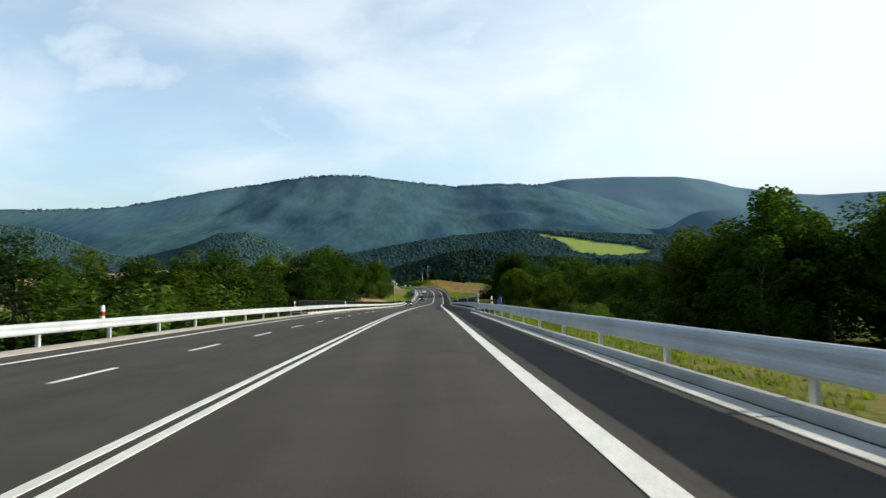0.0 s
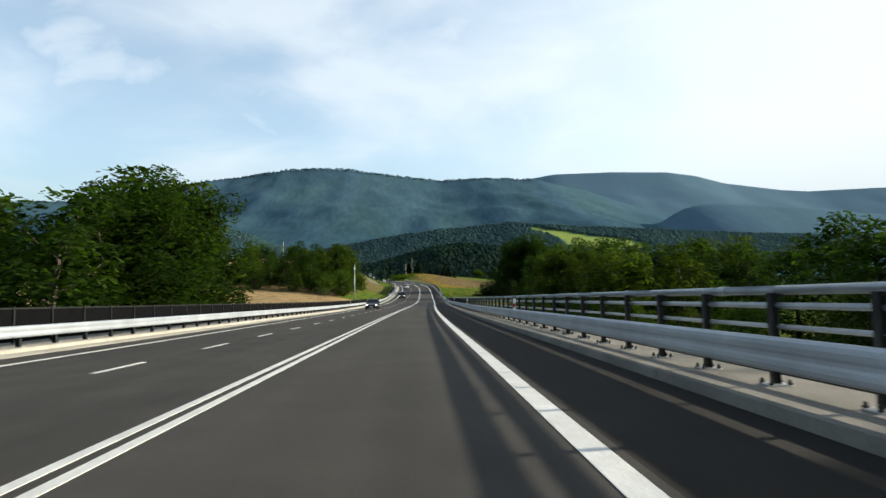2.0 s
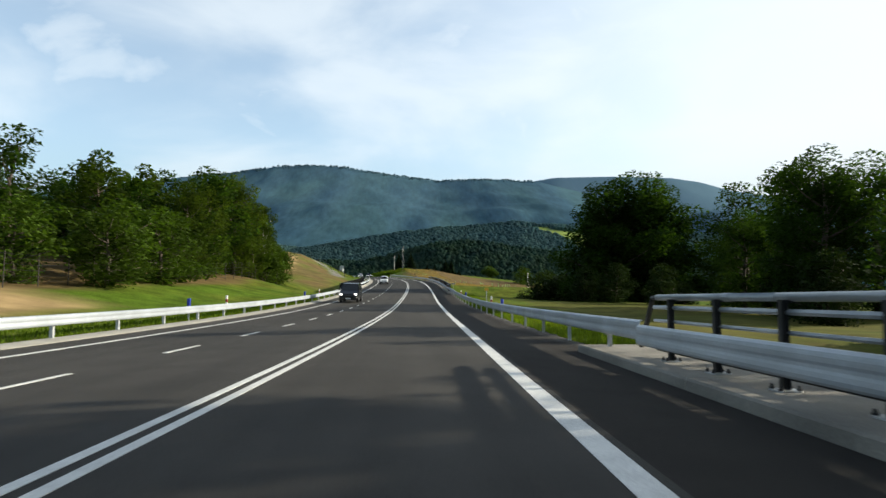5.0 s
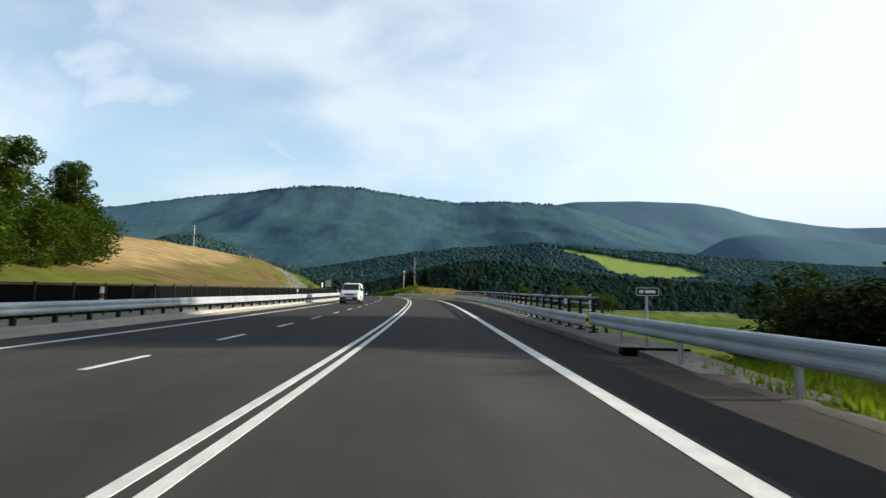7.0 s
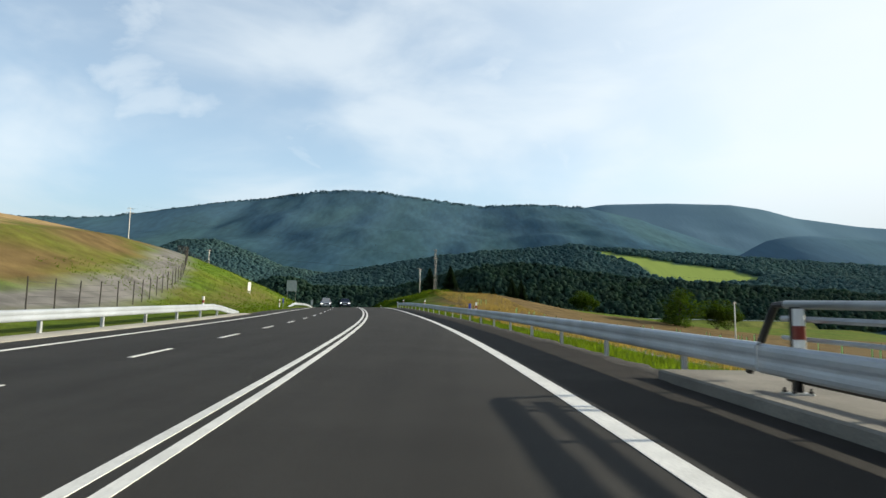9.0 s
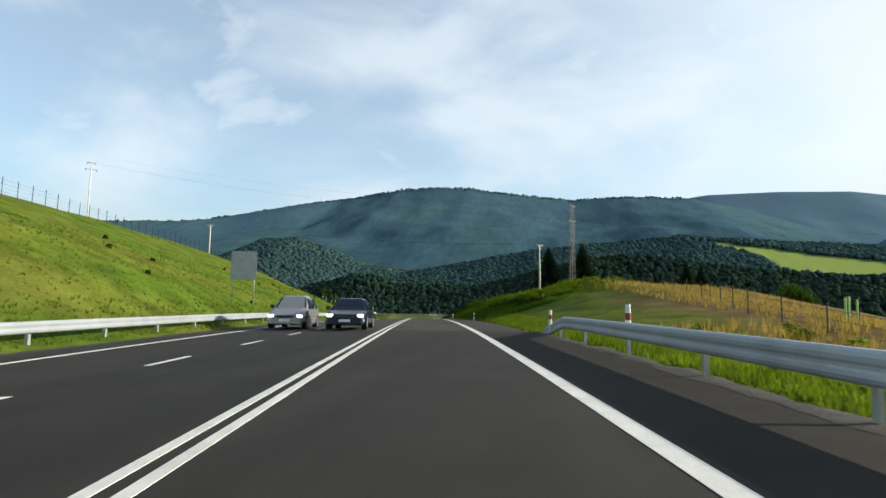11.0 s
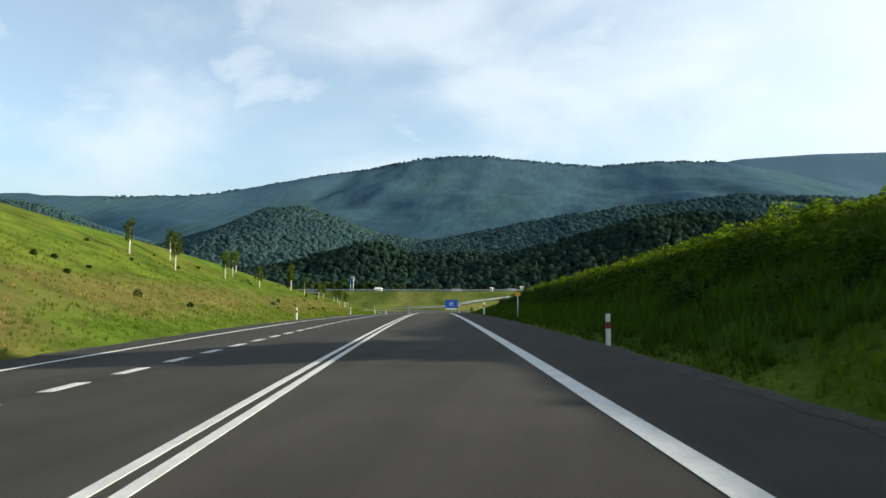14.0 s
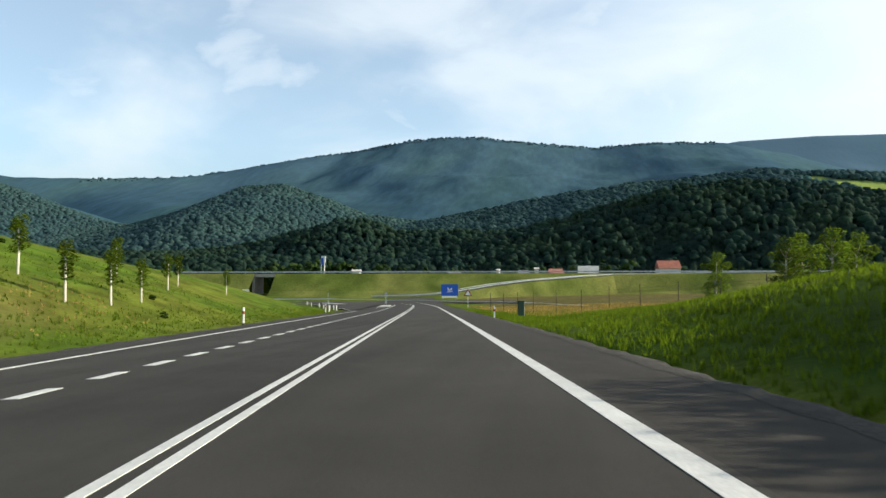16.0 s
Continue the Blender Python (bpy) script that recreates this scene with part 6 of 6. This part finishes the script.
# side roads, curved markings and kerbed islands at the junction
cross = thing("junction", "asphalt junction with white-edged traffic islands", "road", kind="structure")
part("surface", Shape().sweep(((-75, -.28), (-30, -.12), (-8, .012), (6, .012), (30, -.12), (62, -.25)), 758, 784, 4), ASPHALT, cross)
part("surface", Shape().sweep(((-1, .0), (-.04, .006), (0, .007)), 686, 760, 4, fade=lambda s: (-8.1, 0)), ASPHALT, cross)


def curve_points(path, n=8):
    """A smooth line through points given as (along, aside)."""
    out = []
    for i in range(len(path) - 1):
        p0, p1, p2, p3 = path[max(i - 1, 0)], path[i], path[i + 1], path[min(i + 2, len(path) - 1)]
        for k in range(n):
            u = k / n
            out.append(tuple(.5 * (2 * b_ + (c_ - a_) * u + (2 * a_ - 5 * b_ + 4 * c_ - d_) * u * u + (3 * b_ - a_ - 3 * c_ + d_) * u ** 3) for a_, b_, c_, d_ in zip(p0, p1, p2, p3)))
    return out + [path[-1]]


def strip(path, w, h, mat, name, parent, rise=0.0):
    """A painted line, or with rise a kerb, along a curve beside the road."""
    q = [at(a_, b_, h) for a_, b_ in curve_points(path)]
    sh = Shape()
    for i, v in enumerate(q):
        t_ = q[min(i + 1, len(q) - 1)] - q[max(i - 1, 0)]
        n_ = Vector((t_.y, -t_.x, 0)).normalized() * (w / 2)
        up = Vector((0, 0, rise))
        sh.v += [tuple(v - n_), tuple(v - n_ * .9 + up), tuple(v + n_ * .9 + up), tuple(v + n_)]
    for i in range(len(q) - 1):
        for j in range(3):
            k = i * 4 + j
            sh.f.append((k, k + 1, k + 5, k + 4))
    part(name, sh, mat, parent)


def patch(path, h, mat, name, parent):
    """A flat area bounded by a curve."""
    q = [tuple(at(a_, b_, h)) for a_, b_ in curve_points(path, 5)]
    sh = Shape()
    sh.v += q
    sh.f.append(tuple(range(len(q))))
    part(name, sh, mat, parent)


# the side road that branches off on the far side, round a grass nose and a kerbed island
patch([(684, -7.4), (696, -8.6), (708, -11.0), (725, -15.6), (745, -21), (768, -27), (790, -38), (796, -34), (782, -18), (770, -7.5)], .010, ASPHALT, "surface", cross)
strip([(686, LEFT_EDGE - .25), (690, -7.6), (695, -8.6), (700, -9.6), (709, -11.6), (724, -15.6), (744, -21), (768, -27.5)], .16, .018, PAINT, "edge_line", cross)
strip([(684, -3.62), (700, -3.8), (720, -3.95), (734, -4.1), (738, -4.7), (733, -5.6), (722, -6.2), (709, -6.0)], .16, .018, PAINT, "edge_line", cross)
strip([(686, 0), (712, -.05), (724, -.25), (735, -.9), (746, -2.2), (756, -4.0)], .13, .018, PAINT, "solid_line", cross)
strip([(686, -.26), (706, -.28), (718, -.34), (725, -.30)], .13, .018, PAINT, "solid_line", cross)
strip([(686, 3.82), (704, 3.72), (716, 3.4), (729, 2.8), (743, 1.8), (756, .2)], .24, .018, PAINT, "edge_line", cross)
strip([(818, -30), (812, -24), (804, -14), (790, -3), (776, 6.5), (765, 12), (760, 22), (742, 27), (712, 29)], .30, -.02, PALE_CONCRETE, "kerb", cross, rise=.16)
strip([(745, -12), (752, -19), (760, -27), (770, -40)], .16, .02, PAINT, "edge_line", cross)
strip([(776, -19), (788, -30), (800, -44)], .22, .02, PAINT, "edge_line", cross)
part("island", Shape().sweep(((-.95, -.05), (-.9, .13), (.9, .13), (.95, -.05)), 716, 732, 4, closed=True, fade=lambda s: (-5.35 - .02 * (s - 716), 0)), PALE_CONCRETE, cross)
part("island", Shape().sweep(((-.8, -.05), (-.75, .13), (.75, .13), (.8, -.05)), 754, 766, 4, closed=True, fade=lambda s: (-17 - .5 * (s - 754), 0)), PALE_CONCRETE, cross)
part("rail", Shape().sweep(((-64, .45), (-40, .48), (-24, .5), (-24, .8), (-40, .78), (-64, .75)), 792.0, 792.1, 1, closed=True), GALV, cross)
for s_, d_ in ((685, -9.9), (699, -11.0), (706, -12.4), (714, -14.2), (724, -16.8), (735, -19.4), (750, -23.6), (758, -26)):
    b = thing("bollard", "short white bollard at the junction", "bollard", Matrix.Translation(on_land(s_, d_, .05)), group="bollards at the junction")
    part("body", Shape().box(0, 0, .42, .12, .12, .84, bevel=.02), WHITE_PLASTIC, b)
    part("cap", Shape().box(0, 0, .87, .10, .10, .06, bevel=.02), BLACK_PLASTIC, b)
mast = thing("sign_pole", "thin grey pole with a small sign back at the junction", "sign", Matrix.Translation(on_land(726, -16.3, .05)))
part("pole", Shape().tube(((0, 0, -.2), (0, 0, 2.9)), .045, 8), GALV_POST, mast)
part("panel", Shape().box(0, -.05, 2.5, .10, .03, .7), SIGN_BACK, mast)
rs = thing("round_sign", "round grey sign back with a striped board below", "sign", stand(728, -5.6, .12))
part("pole", Shape().tube(((0, .05, 0), (0, .05, 2.5)), .04, 8), GALV_POST, rs)
part("panel", Shape().tube(((0, 0, 2.2), (0, .03, 2.2)), .32, 20), SIGN_BACK, rs)
part("board", Shape().box(0, -.02, .75, .42, .03, .8), SIGN_BACK, rs)

ROOF_RED = material("red_roof_tiles", (.36, .13, .09), rough=.85, vary=.2, scale=.6)
ROOF_GREY = material("grey_roof", (.22, .22, .23), rough=.8, vary=.2, scale=.6)
WALL_PALE = material("pale_render", (.62, .60, .55), rough=.9, vary=.12, scale=.5)


def house(x, y, z, turn, w_, l, h, roof):
    t = thing("house", "small pale house with a pitched roof in the valley", "house", pose(x, y, z, 0, 0, turn), group="valley houses")
    part("wall", Shape().box(0, 0, h / 2 - 1, w_, l, h + 2), WALL_PALE, t)
    r = Shape()
    r.v += [(-w_ / 2 - .4, -l / 2 - .4, h), (w_ / 2 + .4, -l / 2 - .4, h), (w_ / 2 + .4, l / 2 + .4, h), (-w_ / 2 - .4, l / 2 + .4, h), (-w_ / 2 - .4, 0, h + w_ * .4), (w_ / 2 + .4, 0, h + w_ * .4)]
    r.f += [(0, 1, 5, 4), (2, 3, 4, 5), (0, 4, 3), (1, 2, 5), (3, 2, 1, 0)]
    part("roof", r, roof, t)
    for q in (-.25, .25):
        part("window", Shape().box(q * w_, -l / 2 - .02, h * .5, 1.1, .06, 1.3), GLASS, t)
    return t


for x, y, tn, w_, l, h, rf in ((-29.6, 888, 12, 5.6, 7, 8.8, ROOF_RED), (-15, 889, -4, 8.4, 7, 9.0, WALL_PALE), (-38, 887, 5, 1.6, 2.2, 11.0, WALL_PALE), (-122.8, 887, 8, 3.6, 6, 9.6, WALL_PALE), (-55.5, 889, -8, 1.2, 2, 10.6, WALL_PALE), (-76, 889, 6, 5, 6, 8.3, ROOF_GREY), (-44, 890, 10, 4.5, 6, 8.6, ROOF_GREY), (20, 893, 5, 9, 7, 11, ROOF_RED)):
    house(x, y, VALLEY + 4.5, tn, w_, l, h, rf)
tw = thing("sign_pylon", "slim blue and white advertising pylon", "pylon sign", Matrix.Translation((-137, 880, -6)))
for x in (-.8, .8):
    part("leg", Shape().tube(((x, 0, 0), (x, 0, 17)), .22, 8), SIGN_WHITE, tw)
part("panel", Shape().box(.3, 0, 16.4, 2.2, .4, 2.8, bevel=.1), SIGN_WHITE, tw)
part("panel", Shape().box(-.2, -.25, 15.4, 1.3, .1, 3.4, bevel=.1), SIGN_BLUE, tw)

# ---------------------------------------------------------------- weeds and grass
weed_rng = random.Random(5)
bright_weeds, dark_weeds = Shape(), Shape()
for s0, s1, d0, d1, n_, big in ((484, 516, 11, 16, 110, .65), (484, 508, 15, 23, 110, .62), (500, 512, 20, 26, 40, .6), (548, 600, 8.6, 15, 230, .60), (552, 602, 14.5, 24, 170, .62), (598, 619, 10.5, 15, 60, .70), (600, 617, 13.5, 20, 55, .62), (512, 548, 19, 27, 90, .36), (392, 450, 8.5, 16, 40, .45), (462, 655, -26, -11, 60, .22)):
    for _ in range(n_):
        s, d = weed_rng.uniform(s0, s1), weed_rng.uniform(d0, d1)
        p = on_land(s, d)
        r = big * weed_rng.uniform(.4, 1.0)
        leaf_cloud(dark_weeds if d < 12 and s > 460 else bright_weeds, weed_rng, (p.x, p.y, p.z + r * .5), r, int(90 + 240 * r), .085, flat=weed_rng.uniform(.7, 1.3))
# weeds in two tones: sun painted into the upper leaves, shade into the lower
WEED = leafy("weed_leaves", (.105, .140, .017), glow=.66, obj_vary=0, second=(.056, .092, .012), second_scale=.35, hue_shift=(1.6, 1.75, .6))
WEED_SHADE = leafy("shade_dark_weed_leaves", (.036, .070, .010), glow=.4, obj_vary=0, second=(.022, .040, .008), second_scale=.3, hue_shift=(1.4, 1.6, .6))
whole("bank_weeds", bright_weeds, WEED, "tall leafy weeds on the road banks, coloured bright for sun", "weeds", kind="stuff")
whole("bank_weeds", dark_weeds, WEED_SHADE, "dense weeds on the banks, coloured dark for the right bank's shade", "weeds", kind="stuff")


def blades(name, label, mat, strips, seed):
    r = random.Random(seed)
    sh = Shape()
    for s0, s1, d0, d1, n_, h in strips:
        for _ in range(n_):
            s, d = r.uniform(s0, s1), r.uniform(d0, d1)
            p = on_land(s, d)
            for _ in range(4):
                a = r.uniform(0, 6.28)
                q = p + Vector((r.uniform(-.08, .08), r.uniform(-.08, .08), -.02))
                x, y = math.cos(a) * .022, math.sin(a) * .022
                l = h * r.uniform(.5, 1.25)
                tip = q + Vector((r.uniform(-.35, .35) * l, r.uniform(-.35, .35) * l, l))
                k = len(sh.v)
                sh.v += [(q.x - x, q.y - y, q.z), (q.x + x, q.y + y, q.z), tuple(tip)]
                sh.f.append((k, k + 1, k + 2))
    whole(name, sh, mat, label, "grass", kind="stuff")


blades("grass", "rough green verge grass", GRASS_BLADE, ((-10, 57, 6.1, 8.5, 1600, .13), (209, 287, 6.85, 10, 6700, .20), (359, 452, 6.8, 10, 8000, .22), (452, 480, 6.3, 9.5, 2000, .18), (480, 548, 6.3, 7.3, 1900, .16), (612, 690, 6.3, 9.5, 4500, .18), (612, 680, 9.5, 18, 7000, .22), (480, 612, 12.5, 20, 9000, .26), (514, 546, 7.2, 20, 11000, .22),
                                                        (209, 284, -12, -9.4, 4000, .2), (396, 690, -12.5, -8.9, 9000, .16), (396, 660, -24, -12.5, 9000, .16)), 3)
# bank grass darkened in its colour for the bank's own shade
blades("bank_grass", "tall grass and weeds, coloured dark for the bank's shade", SHADE_BLADE, ((480, 516, 7.2, 14, 8000, .34), (546, 612, 7.0, 14, 13000, .36), (546, 612, 6.3, 7.2, 2200, .16)), 6)
blades("dry_grass", "tall dry grass on the banks and field", DRY_BLADE, ((361, 452, 12, 26, 7000, .45), (452, 520, 18, 34, 5000, .4), (550, 640, -16, -10.5, 1100, .16), (655, 720, 10, 40, 5000, .4)), 4)
